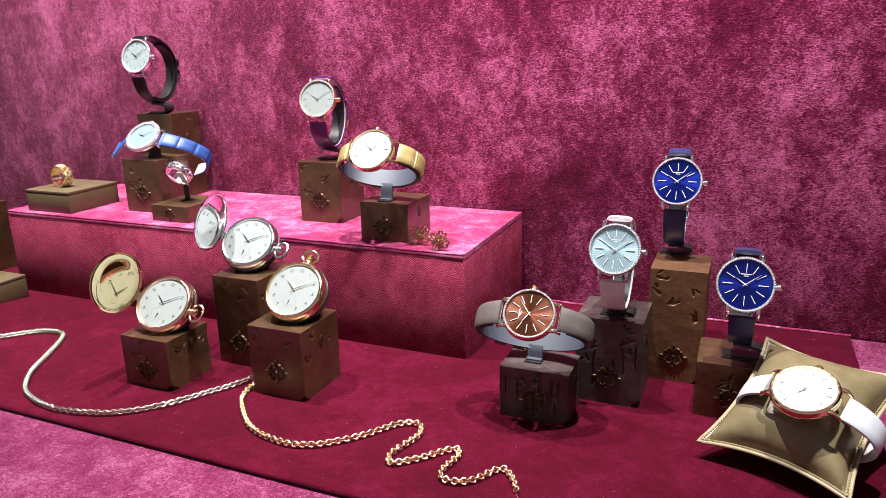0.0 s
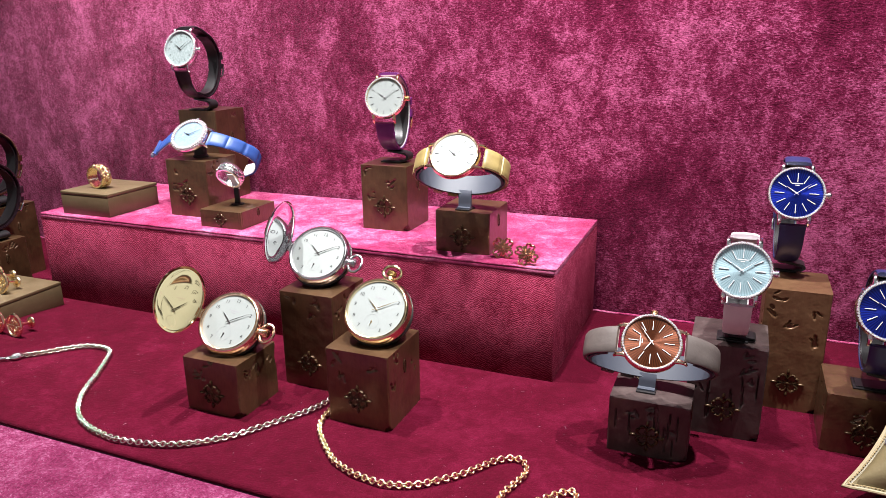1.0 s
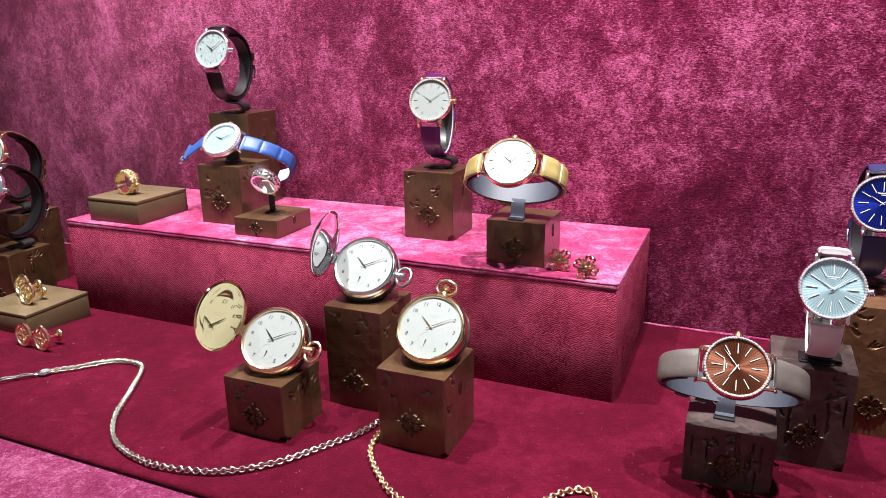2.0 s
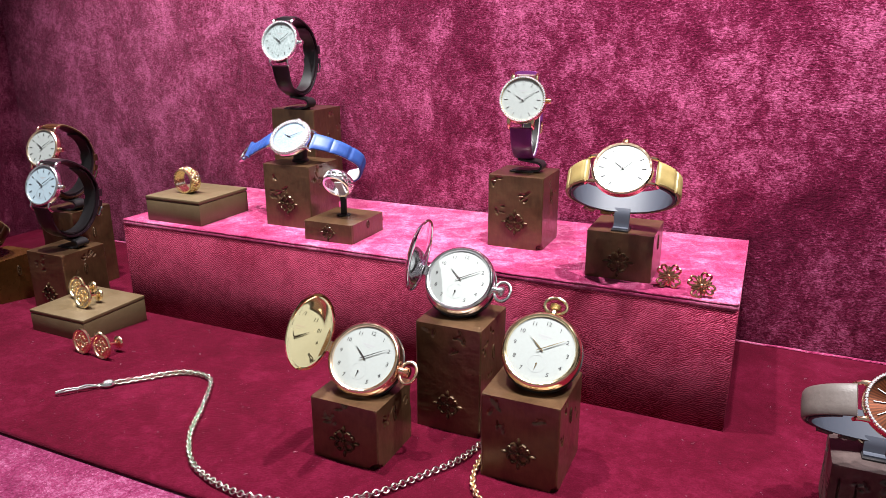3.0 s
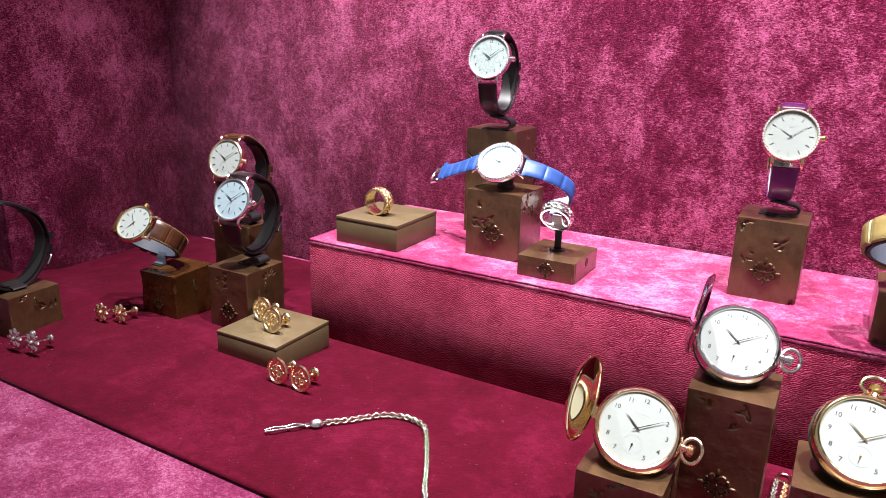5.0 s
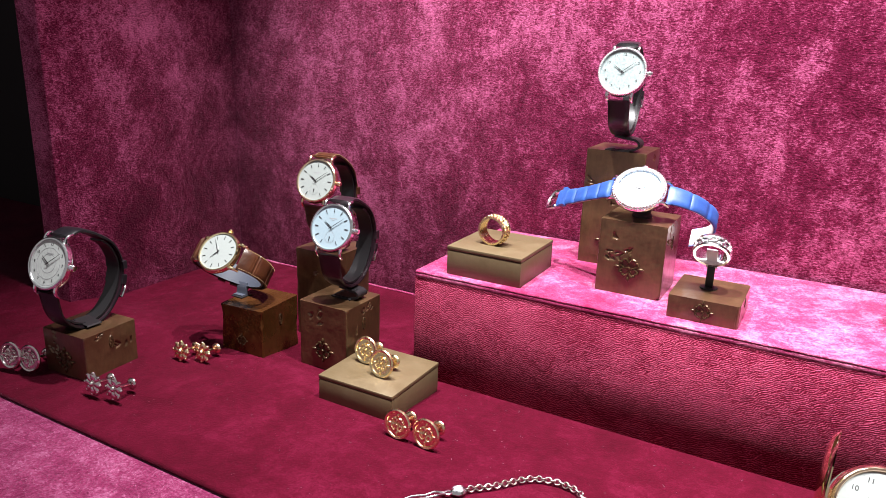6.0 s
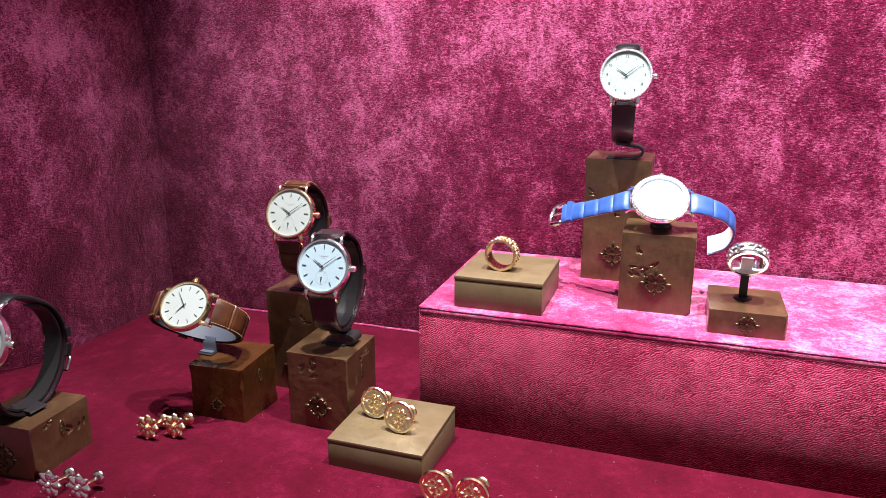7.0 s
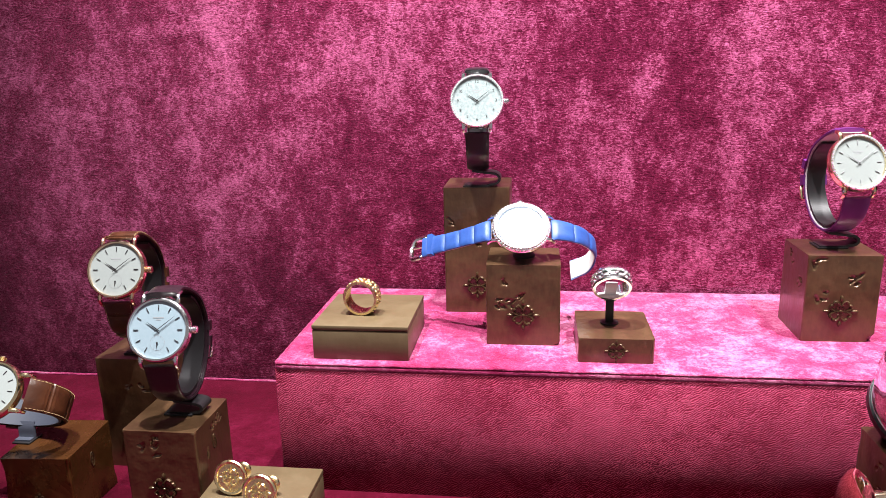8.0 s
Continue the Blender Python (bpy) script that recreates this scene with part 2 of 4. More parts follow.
def sweep(bm, pts, section, side, closed=False, caps=True):
    """Sweeps a section (list of (across, out)) along pts lying in a plane with the normal side."""
    n = len(pts)
    side = Vector(side).normalized()
    rings = []
    for i, p in enumerate(pts):
        a = pts[(i - 1) % n] if closed or i else pts[i]
        b = pts[(i + 1) % n] if closed or i < n - 1 else pts[i]
        tan = (Vector(b) - Vector(a)).normalized()
        out = tan.cross(side).normalized()
        sec = section(i / max(1, n - 1)) if callable(section) else section
        rings.append([bm.verts.new(Vector(p) + side * u + out * w) for u, w in sec])
    k = len(rings[0])
    for a, b in zip(rings, rings[1:] + (rings[:1] if closed else [])):
        for i in range(k):
            j = (i + 1) % k
            bm.faces.new((a[i], a[j], b[j], b[i]))
    if caps and not closed:
        bm.faces.new(rings[0][::-1])
        bm.faces.new(rings[-1])
    bmesh.ops.recalc_face_normals(bm, faces=bm.faces)
    return bm


def tube(bm, pts, r, seg=8, closed=False):
    pts = [Vector(p) for p in pts]
    n = len(pts)
    rings, up = [], None
    for i, p in enumerate(pts):
        a = pts[(i - 1) % n] if closed or i else pts[i]
        b = pts[(i + 1) % n] if closed or i < n - 1 else pts[i]
        tan = (b - a).normalized()
        if up is None:
            up = tan.orthogonal().normalized()
        up = (up - tan * up.dot(tan)).normalized()
        o = tan.cross(up)
        rr = r(i / max(1, n - 1)) if callable(r) else r
        rings.append([bm.verts.new(p + (up * math.cos(2 * math.pi * k / seg) + o * math.sin(2 * math.pi * k / seg)) * rr) for k in range(seg)])
    for a, b in zip(rings, rings[1:] + (rings[:1] if closed else [])):
        for i in range(seg):
            j = (i + 1) % seg
            bm.faces.new((a[i], a[j], b[j], b[i]))
    if not closed:
        bm.faces.new(rings[0][::-1])
        bm.faces.new(rings[-1])
    bmesh.ops.recalc_face_normals(bm, faces=bm.faces)
    return bm


def blob(bm, c, rx, ry, rz, m=None, u=10, v=6):
    vs = bmesh.ops.create_uvsphere(bm, u_segments=u, v_segments=v, radius=1)["verts"]
    mm = Matrix.Translation(c) @ (m or Matrix()) @ Matrix.Diagonal((rx, ry, rz, 1))
    bmesh.ops.transform(bm, matrix=mm, verts=vs)
    return bm


def spline(ctrl, step):
    """Catmull-Rom through ctrl, cut at even steps."""
    c = [Vector(p) for p in ctrl]
    c = [2 * c[0] - c[1]] + c + [2 * c[-1] - c[-2]]
    fine = []
    for a, b, d, e in zip(c, c[1:], c[2:], c[3:]):
        for i in range(96):
            s = i / 96
            fine.append(0.5 * (2 * b + (d - a) * s + (2 * a - 5 * b + 4 * d - e) * s * s + (3 * b - a - 3 * d + e) * s ** 3))
    fine.append(c[-2])
    out, gone = [fine[0]], 0.0
    for p, q in zip(fine, fine[1:]):
        gone += (q - p).length
        if gone >= step:
            out.append(q)
            gone = 0.0
    return out


def facing(c, az, elev, roll=0.0):
    """A pose at c whose +z looks towards the front, az degrees to the right and elev up; roll turns it counterclockwise."""
    a, e = radians(az), radians(elev)
    z = Vector((math.sin(a) * math.cos(e), -math.cos(a) * math.cos(e), math.sin(e)))
    y = Vector((-math.sin(a) * math.sin(e), math.cos(a) * math.sin(e), math.cos(e)))
    x = y.cross(z)
    m = Matrix((x, y, z)).transposed().to_4x4()
    return Matrix.Translation(c) @ m @ Matrix.Rotation(radians(roll), 4, "Z")


text_cache = {}


def glyph(text, size):
    """A flat mesh of a numeral in the built-in font, centred."""
    if (text, size) not in text_cache:
        cu = bpy.data.curves.new("numeral", "FONT")
        cu.body, cu.size, cu.align_x, cu.align_y, cu.extrude = text, size, "CENTER", "CENTER", 0.00006
        cu.resolution_u = 3
        ob = bpy.data.objects.new("numeral", cu)
        scene.collection.objects.link(ob)
        bpy.context.view_layer.update()
        dg = bpy.context.evaluated_depsgraph_get()
        me = bpy.data.meshes.new_from_object(ob.evaluated_get(dg))
        bpy.data.objects.remove(ob)
        me.materials.clear()
        me.materials.append(M_INK)
        text_cache[(text, size)] = me
    return text_cache[(text, size)]


# ---- the showcase ----
X0, X1, Y0, Y1, PLAT = -1.03, 0.112, 0.330, 0.690, -0.004
WALL_Y, WALL_X = 0.693, -1.066
PX0, PX1, PY0, PZ = -0.717, -0.187, 0.5287, 0.0912


def rise(x, y):
    """How far the padded showcase floor swells at x, y: it climbs a little towards its far end."""
    a = min(1.0, max(0.0, (y - 0.33) / 0.06))
    b = min(1.0, max(0.0, (y - 0.46) / 0.0687))
    swell = 0.5 + 0.5 * a * a * (3 - 2 * a) - 0.78 * b * b * (3 - 2 * b)
    return max(0.0, 0.0145 * (-0.22 - x)) * swell


def climb(bm):
    cutters = [((x, 0, 0), (1, 0, 0)) for x in (-0.22, -0.62)] + [((0, 0.336 + 0.0095 * k, 0), (0, 1, 0)) for k in range(21)]
    for co, no in cutters:
        bmesh.ops.bisect_plane(bm, geom=bm.verts[:] + bm.edges[:] + bm.faces[:], plane_co=co, plane_no=no)
    for v in bm.verts:
        v.co.z += rise(v.co.x, v.co.y)
    return bm


def setting(name, bm, material, label, category):
    return tagged(part(name, bm, material, None, label, True), label, category, kind="structure")


bm = bmesh.new()
box(bm, X0, X1, Y0, Y1, PLAT, 0.0, 0.0022, 3)
setting("platform", climb(bm), M_TABLE, "low display platform covered in dark crimson velvet", "platform")
bm = bmesh.new()
box(bm, X0, 0.9, 0.12, 0.80, PLAT - 0.03, PLAT)
box(bm, -1.6, X0, 0.12, Y0, PLAT - 0.03, PLAT)
setting("floor", climb(bm), M_LEDGE, "showcase floor covered in bright pink velvet", "floor")
bm = bmesh.new()
box(bm, -1.6, X0 - 0.001, Y0, 0.80, PLAT - 0.03, PLAT + 0.002)
setting("floor_end", climb(bm), M_TABLE, "showcase floor covered in dark crimson velvet", "floor")
bm = bmesh.new()
box(bm, WALL_X, 0.9, WALL_Y, WALL_Y + 0.03, PLAT, 1.0, 0.002, 2)
setting("wall_back", bm, M_WALL, "back wall upholstered in crushed crimson velvet", "wall")
bm = bmesh.new()
box(bm, WALL_X - 0.03, WALL_X, 0.465, WALL_Y + 0.03, PLAT, 1.0, 0.002, 2)
setting("wall_left", bm, M_WALL, "side wall upholstered in crimson velvet, in shade", "wall")
# Added panels, not known parts; the ceiling stops short so ambient light enters.
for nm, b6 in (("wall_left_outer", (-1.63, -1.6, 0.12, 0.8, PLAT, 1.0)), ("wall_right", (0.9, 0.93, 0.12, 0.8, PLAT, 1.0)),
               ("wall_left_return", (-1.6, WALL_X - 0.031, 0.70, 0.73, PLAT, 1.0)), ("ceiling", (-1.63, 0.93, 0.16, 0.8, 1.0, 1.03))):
    setting(nm, box(bmesh.new(), *b6), M_DARKWALL, "plain dark panel added to close the showcase", nm.split("_")[0])

plinth = thing("plinth", pose(0, 0, 0), "long low velvet-covered plinth in pink crimson with piped top edge", "plinth")
bm = bmesh.new()
box(bm, PX0 + 0.0004, PX1 - 0.0004, PY0 + 0.0004, WALL_Y - 0.003, 0.0, PZ - 0.0038, 0.0004, 2)
part("body", bm, M_PLINTH_SIDE, plinth)
part("top_panel", box(bmesh.new(), PX0, PX1, PY0, WALL_Y - 0.0035, PZ - 0.0062, PZ, 0.0026, 5), M_PLINTH_LIT, plinth)
for a, b in (((PX0 + 0.001, PY0 + 0.0009, PZ - 0.0006), (PX1 - 0.001, PY0 + 0.0009, PZ - 0.0006)),
             ((PX0 + 0.0009, PY0 + 0.001, PZ - 0.0006), (PX0 + 0.0009, WALL_Y - 0.006, PZ - 0.0006)),
             ((PX1 - 0.0009, PY0 + 0.001, PZ - 0.0006), (PX1 - 0.0009, WALL_Y - 0.006, PZ - 0.0006))):
    pts = [Vector(a).lerp(Vector(b), i / 60) + Vector((0, 0, 0.0002 * math.sin(i * 1.7))) for i in range(61)]
    part("piping", tube(bmesh.new(), pts, 0.0009, 8), M_PLINTH_LIT, plinth)


# Pale tube in place of the highlight on the platform's back edge.
pts = [(X0 + (X1 - X0) * i / 90, Y1 - 0.0006 + 0.0002 * math.sin(i * 1.3), 0.0004 + rise(X0 + (X1 - X0) * i / 90, Y1) + 0.0002 * math.sin(i * 2.1)) for i in range(91)]
setting("trim", tube(bmesh.new(), pts, 0.0012, 8), M_PLINTH_LIT, "thin pale strip standing for the highlight on the platform edge at the wall foot", "trim")


# ---- blocks ----
def ornament(bm, s):
    """A carved cross of four lily-shaped arms in the xy plane, z out, about s across."""
    blob(bm, (0, 0, 0), s * 0.055, s * 0.055, s * 0.07, None, 8, 5)
    for k in range(4):
        r = Matrix.Rotation(k * math.pi / 2, 4, "Z")
        tube(bm, [r @ Vector((0, y * s, 0)) for y in (0.03, 0.14, 0.30)], 0.022 * s, 6)
        blob(bm, r @ Vector((0, 0.40 * s, 0)), 0.052 * s, 0.105 * s, s * 0.06, r, 8, 5)
        for q in (-1, 1):
            curl = [(0.015, 0.17), (0.055, 0.25), (0.125, 0.30), (0.175, 0.275)]
            tube(bm, [r @ Vector((q * x * s, y * s, 0.01 * s)) for x, y in curl], lambda u: (0.030 + 0.022 * u) * s, 6)
            blob(bm, r @ Vector((q * 0.180 * s, 0.262 * s, 0)), 0.058 * s, 0.048 * s, s * 0.062, None, 8, 5)
            tube(bm, [r @ Vector((q * x * s, y * s, 0)) for x, y in ((0.03, 0.09), (0.085, 0.135))], 0.018 * s, 5)
    return bm


def carved_body(w, d, h, seed, chips):
    """A hewn block, its sides pitted and chipped, standing on z=0 and centred."""
    rnd = random.Random(seed)
    off = Vector((rnd.uniform(0, 50), rnd.uniform(0, 50), rnd.uniform(0, 50)))
    bm = bmesh.new()
    n = 64
    nz = max(12, int(n * h / w))
    # sprays of leaf-shaped cuts on each side: face, place, direction, half length, half width
    cuts = []
    for face in range(4):
        for _ in range(max(0, round((chips + 0.12) * 14 * min(1.0, h / 0.05)))):
            cu, cv = rnd.uniform(0.1, 0.9) * w, rnd.uniform(0.5 if h > 0.03 else 0.2, 0.95) * h
            turn = rnd.uniform(0, 6.3)
            for _ in range(rnd.randint(2, 5)):
                a = turn + rnd.uniform(-0.9, 0.9)
                cuts.append((face, cu + rnd.uniform(-0.0035, 0.0035), cv + rnd.uniform(-0.0035, 0.0035), math.cos(a), math.sin(a), rnd.uniform(0.0012, 0.0034), rnd.uniform(0.0005, 0.0011)))
        if 0.19 < chips < 0.23:
            # long cracks that run down the side
            for _ in range(9):
                a = math.pi / 2 + rnd.uniform(-0.12, 0.12)
                cuts.append((face, rnd.uniform(0.06, 0.94) * w, rnd.uniform(0.2, 0.9) * h, math.cos(a), math.sin(a), rnd.uniform(0.004, 0.012), rnd.uniform(0.0005, 0.0008)))
    corner = rnd.uniform(0.003, 0.0075) if chips > 0 else 0.0

    def co(face, u, v):
        """u across, v up, in 0..1."""
        x, z = (u - 0.5) * w, v * h
        base = {0: Vector((x, -d / 2, z)), 1: Vector((w / 2, (u - 0.5) * d, z)), 2: Vector((-x, d / 2, z)), 3: Vector((-w / 2, -(u - 0.5) * d, z))}[face]
        g = noise.noise(base * 170 + off)
        depth = 0.00010 * g + 0.00006 * noise.noise(base * 600 + off)
        pu, pv = u * w, v * h
        for cf, cu, cv, ca, sa, hl, hw in cuts:
            if cf == face and abs(pu - cu) < 0.004 and abs(pv - cv) < max(0.004, 1.4 * hl):
                e = ((pu - cu) * ca + (pv - cv) * sa) / hl
                k = ((pv - cv) * ca - (pu - cu) * sa) / hw
                inside = 1.25 - e * e - k * k + 0.5 * g
                if inside > 0:
                    depth = max(depth, 0.0011 * min(1.0, inside * 1.6))
        edge = min(u, 1 - u)
        soft = 0.0003 if edge < 0.5 / n or v < 0.5 / nz or v > 1 - 0.5 / nz else 0.0
        worn = max(0.0, noise.noise(base * 40 + off * 2) - 0.3) * 0.0022 if edge < 0.04 or v < 0.03 else 0.0
        nrm = (Vector((0, -1, 0)), Vector((1, 0, 0)), Vector((0, 1, 0)), Vector((-1, 0, 0)))[face]
        lean = 1.0 if 0.001 < u < 0.999 and 0.001 < v < 0.999 else 0.0
        p = base - nrm * (depth * lean) - Vector((math.copysign(1, base.x), math.copysign(1, base.y), 0)) * (worn + soft) * (1 if edge < 0.04 else 0)
        broken = corner * (1 + 0.5 * noise.noise(base * 300 + off)) - ((w / 2 - base.x) + (base.y + d / 2) + 0.8 * base.z)
        if broken > 0:
            p += Vector((-0.5, 0.5, 0.0)) * broken
        return p

    vert = {}

    def get(p):
        key = tuple(round(c, 5) for c in p)
        if key not in vert:
            vert[key] = bm.verts.new(p)
        return vert[key]

    for face in range(4):
        g = [[get(co(face, i / n, j / nz)) for i in range(n + 1)] for j in range(nz + 1)]
        for j in range(nz):
            for i in range(n):
                q = [g[j][i], g[j][i + 1], g[j + 1][i + 1], g[j + 1][i]]
                if len(set(q)) == 4:
                    bm.faces.new(q)
    for z in (0, h):
        loop = [v for k, v in vert.items() if abs(k[2] - z) < 1e-5]
        loop.sort(key=lambda v: math.atan2(v.co.y / d, v.co.x / w))
        bm.faces.new(loop if z else loop[::-1])
    bmesh.ops.recalc_face_normals(bm, faces=bm.faces)
    return bm


def block(x0, x1, y0, y1, z0, z1, seed, label, chips=0.12, orn=0.0215, rot=0.0, group="bronze display blocks", patina=M_BLOCK):
    z0 = z0 or min(rise(x, y) for x in (x0, x1) for y in (y0, y1)) - 0.0002
    w, d, h = x1 - x0, y1 - y0, z1 - z0
    ob = thing("display_block", pose((x0 + x1) / 2, (y0 + y1) / 2, z0, 0, 0, rot), label, "display block", group)
    part("body", carved_body(w, d, h, seed, chips), patina, ob)
    s = min(orn, h * 0.95)
    zc = h * 0.5 if h < 0.03 else min(h * 0.38, 0.021)
    bm = ornament(bmesh.new(), s)
    bmesh.ops.transform(bm, matrix=Matrix.Translation((0, -d / 2 - 0.0002, zc)) @ Matrix.Rotation(radians(90), 4, "X"), verts=bm.verts)
    part("ornament", bm, M_ORN, ob, "carved petal rosette")
    bm = bmesh.new()
    ring = [(w / 2, math.cos(a) * 0.0019, h * 0.70 + math.sin(a) * min(0.0048, h * 0.2)) for a in (2 * math.pi * i / 18 for i in range(18))]
    tube(bm, ring, 0.0005, 6, True)
    for k in (-1, 0, 1):
        blob(bm, (w / 2 - 0.0001, 0.0006 * k, h * 0.70 + k * min(0.0024, h * 0.1)), 0.0006, 0.0010, min(0.0016, h * 0.07))
    part("side_ornament", bm, M_ORN, ob)
    return ob


BLK = {
    "gold": block(-0.4205, -0.374, 0.392, 0.437, 0, 0.043, 1, "low carved brown bronze block holding an open gold pocket watch"),
    "front": block(-0.318, -0.2705, 0.4165, 0.467, 0, 0.0556, 2, "carved brown bronze block under an open-faced pocket watch"),
    "slv": block(-0.3775, -0.332, 0.4515, 0.499, 0, 0.0774, 3, "tall carved brown bronze block under a silver hunter watch"),
    "pur": block(-0.380, -0.335, 0.588, 0.634, PZ, 0.149, 4, "carved brown bronze block on the plinth under a purple-strapped watch"),
    "yel": block(-0.2905, -0.245, 0.546, 0.593, PZ, 0.1245, 5, "dark smooth bronze block on the plinth under a yellow-strapped watch", -0.1),
    "blu": block(-0.584, -0.536, 0.569, 0.615, PZ, 0.146, 6, "chipped brown bronze block on the plinth under a blue-strapped watch", 0.16),
    "top": block(-0.619, -0.571, 0.632, 0.679, PZ, 0.186, 7, "tall brown bronze block against the velvet back wall"),
    "srg": block(-0.5255, -0.4795, 0.543, 0.595, PZ, 0.107, 8, "flat brown bronze block holding a silver ring", -0.1, 0.015),
    "brn": block(-0.8735, -0.8310, 0.4735, 0.5225, 0, 0.0485, 9, "glossy brown bronze block under a brown-strapped watch", -0.15, 0.012, 4, patina=M_BLOCK_WARM),
    "mid": block(-0.8015, -0.7545, 0.4895, 0.5365, 0, 0.0612, 10, "carved brown bronze block under a black-strapped watch"),
    "bck": block(-0.851, -0.804, 0.5445, 0.5915, 0, 0.0835, 11, "tall carved bronze block near the back wall"),
    "lft": block(-0.955, -0.909, 0.3695, 0.4166, 0, 0.044, 12, "chipped brown bronze block near the end of the platform", 0.16, 0.0215, 3),
    "ora": block(-0.132, -0.083, 0.4515, 0.488, 0, 0.0376, 13, "cracked dark bronze block under a brown-dialled watch", 0.2, patina=M_BLOCK_DARK),
    "pnk": block(-0.0885, -0.0415, 0.494, 0.541, 0, 0.0644, 14, "dark chipped bronze block under a white-strapped watch", 0.22, patina=M_BLOCK_DARK),
    "b1": block(-0.045, -0.004, 0.547, 0.594, 0, 0.089, 15, "tall carved coppery bronze block under a blue-dialled watch", 0.24, patina=M_BLOCK_COPPER),
    "b2": block(-0.0055, 0.041, 0.4995, 0.546, 0, 0.0400, 16, "brown bronze block partly behind a leather cushion", 0.1),
}


def riser(x0, x1, y0, y1, z0, z1, label):
    ob = thing("jewellery_riser", pose(0, 0, 0), label, "display riser", "flat jewellery risers")
    part("base", box(bmesh.new(), x0, x1, y0, y1, z0, z1 - 0.0034, 0.0005), M_BOX, ob)
    part("lid", box(bmesh.new(), x0 - 0.0002, x1 + 0.0002, y0 - 0.0002, y1 + 0.0002, z1 - 0.0030, z1, 0.0005), M_BOX, ob)
    return ob


riser(-0.693, -0.631, 0.537, 0.602, PZ, 0.114, "flat bronze-coloured leather riser carrying a gold ring")
riser(-0.7485, -0.6842, 0.4470, 0.5130, 0.0028, 0.0268, "flat bronze-coloured leather riser carrying two gold cufflinks")


# ---- watches ----
def loop_points(a, b, zc, y0, n=72):
    """An oval wrist loop in the yz plane, from the upper lug round the back to the lower one."""
    s0 = math.asin(min(0.98, y0 / a))
    out = []
    for i in range(n + 1):
        s = s0 + (2 * math.pi - 2 * s0) * i / n
        out.append((0, a * math.sin(s), zc + b * math.cos(s)))
    return out


# the drop-shaped loop of a watch buckled on an upright stand
DROP = [(0.0203, -0.0060), (0.0224, -0.0130), (0.0222, -0.0260), (0.0180, -0.0410), (0.0060, -0.0520), (-0.0120, -0.0545), (-0.0295, -0.0470), (-0.0372, -0.0320), (-0.0330, -0.0160), (-0.0205, -0.0060)]


def drop_points(inner=0.0, n=72, grow=1.0):
    mid = Vector((0, -0.005, -0.030))
    pts = []
    for y, z in DROP:
        p = Vector((0, y, z)) if y * y < 0.00043 and z > -0.01 else Vector((0, y * grow, z * grow))
        pts.append(p - (p - mid).normalized() * inner)
    fine = spline(pts, 0.0004)
    return [tuple(fine[round(i * (len(fine) - 1) / n)]) for i in range(n + 1)]


def strap_section(w, t, croc, length, pitch=0.0165):
    def at(s):
        k = 1.0
        if croc:
            c = (s * length / pitch) % 1.0
            k = 0.52 if c < 0.11 else 0.88 if c < 0.22 or c > 0.89 else 1.0
        ww = w * (1 - 0.14 * math.sin(math.pi * s))
        tt = t * (1 - 0.25 * math.sin(math.pi * s)) * k
        return [(-ww / 2, 0), (-ww / 2, tt * 0.55), (-ww * 0.42, tt * 0.88), (-ww * 0.2, tt), (0, tt * (0.9 if croc else 1.03)), (ww * 0.2, tt),
                (ww * 0.42, tt * 0.88), (ww / 2, tt * 0.55), (ww / 2, 0)]
    return at


def straight(w, t):
    return [(-w / 2, -t), (-w / 2, 0), (w / 2, 0), (w / 2, -t)]


bar_cache = {}


def marker_mesh(r, wide, mat, inner=0.60, outer=0.78):
    key = (round(r, 4), wide, mat.name, inner)
    if key not in bar_cache:
        bm = bmesh.new()
        box(bm, -wide * r, wide * r, r * inner, r * outer, 0, 0.0004, 0.0001, 1)
        me = bpy.data.meshes.new("hour_marker")
        bm.to_mesh(me)
        bm.free()
        me.materials.append(mat)
        bar_cache[key] = me
    return bar_cache[key]


def pointer(bm, angle, length, width, z, tail=0.18):
    """A tapering pointer that turns clockwise from twelve."""
    r = Matrix.Rotation(radians(-angle), 4, "Z")
    pts = [(-width * 0.35, -length * tail), (-width * 0.5, 0), (-width * 0.62, length * 0.35), (0, length), (width * 0.62, length * 0.35), (width * 0.5, 0), (width * 0.35, -length * tail)]
    lo = [bm.verts.new(r @ Vector((x, y, z))) for x, y in pts]
    hi = [bm.verts.new(r @ Vector((x, y, z + 0.0003))) for x, y in pts]
    n = len(pts)
    bm.faces.new(hi[::-1])
    bm.faces.new(lo)
    for i in range(n):
        bm.faces.new((lo[i], lo[(i + 1) % n], hi[(i + 1) % n], hi[i]))
    bmesh.ops.recalc_face_normals(bm, faces=bm.faces)
    blob(bm, (0, 0, z + 0.0003), 0.0006, 0.0006, 0.0003)
    return bm


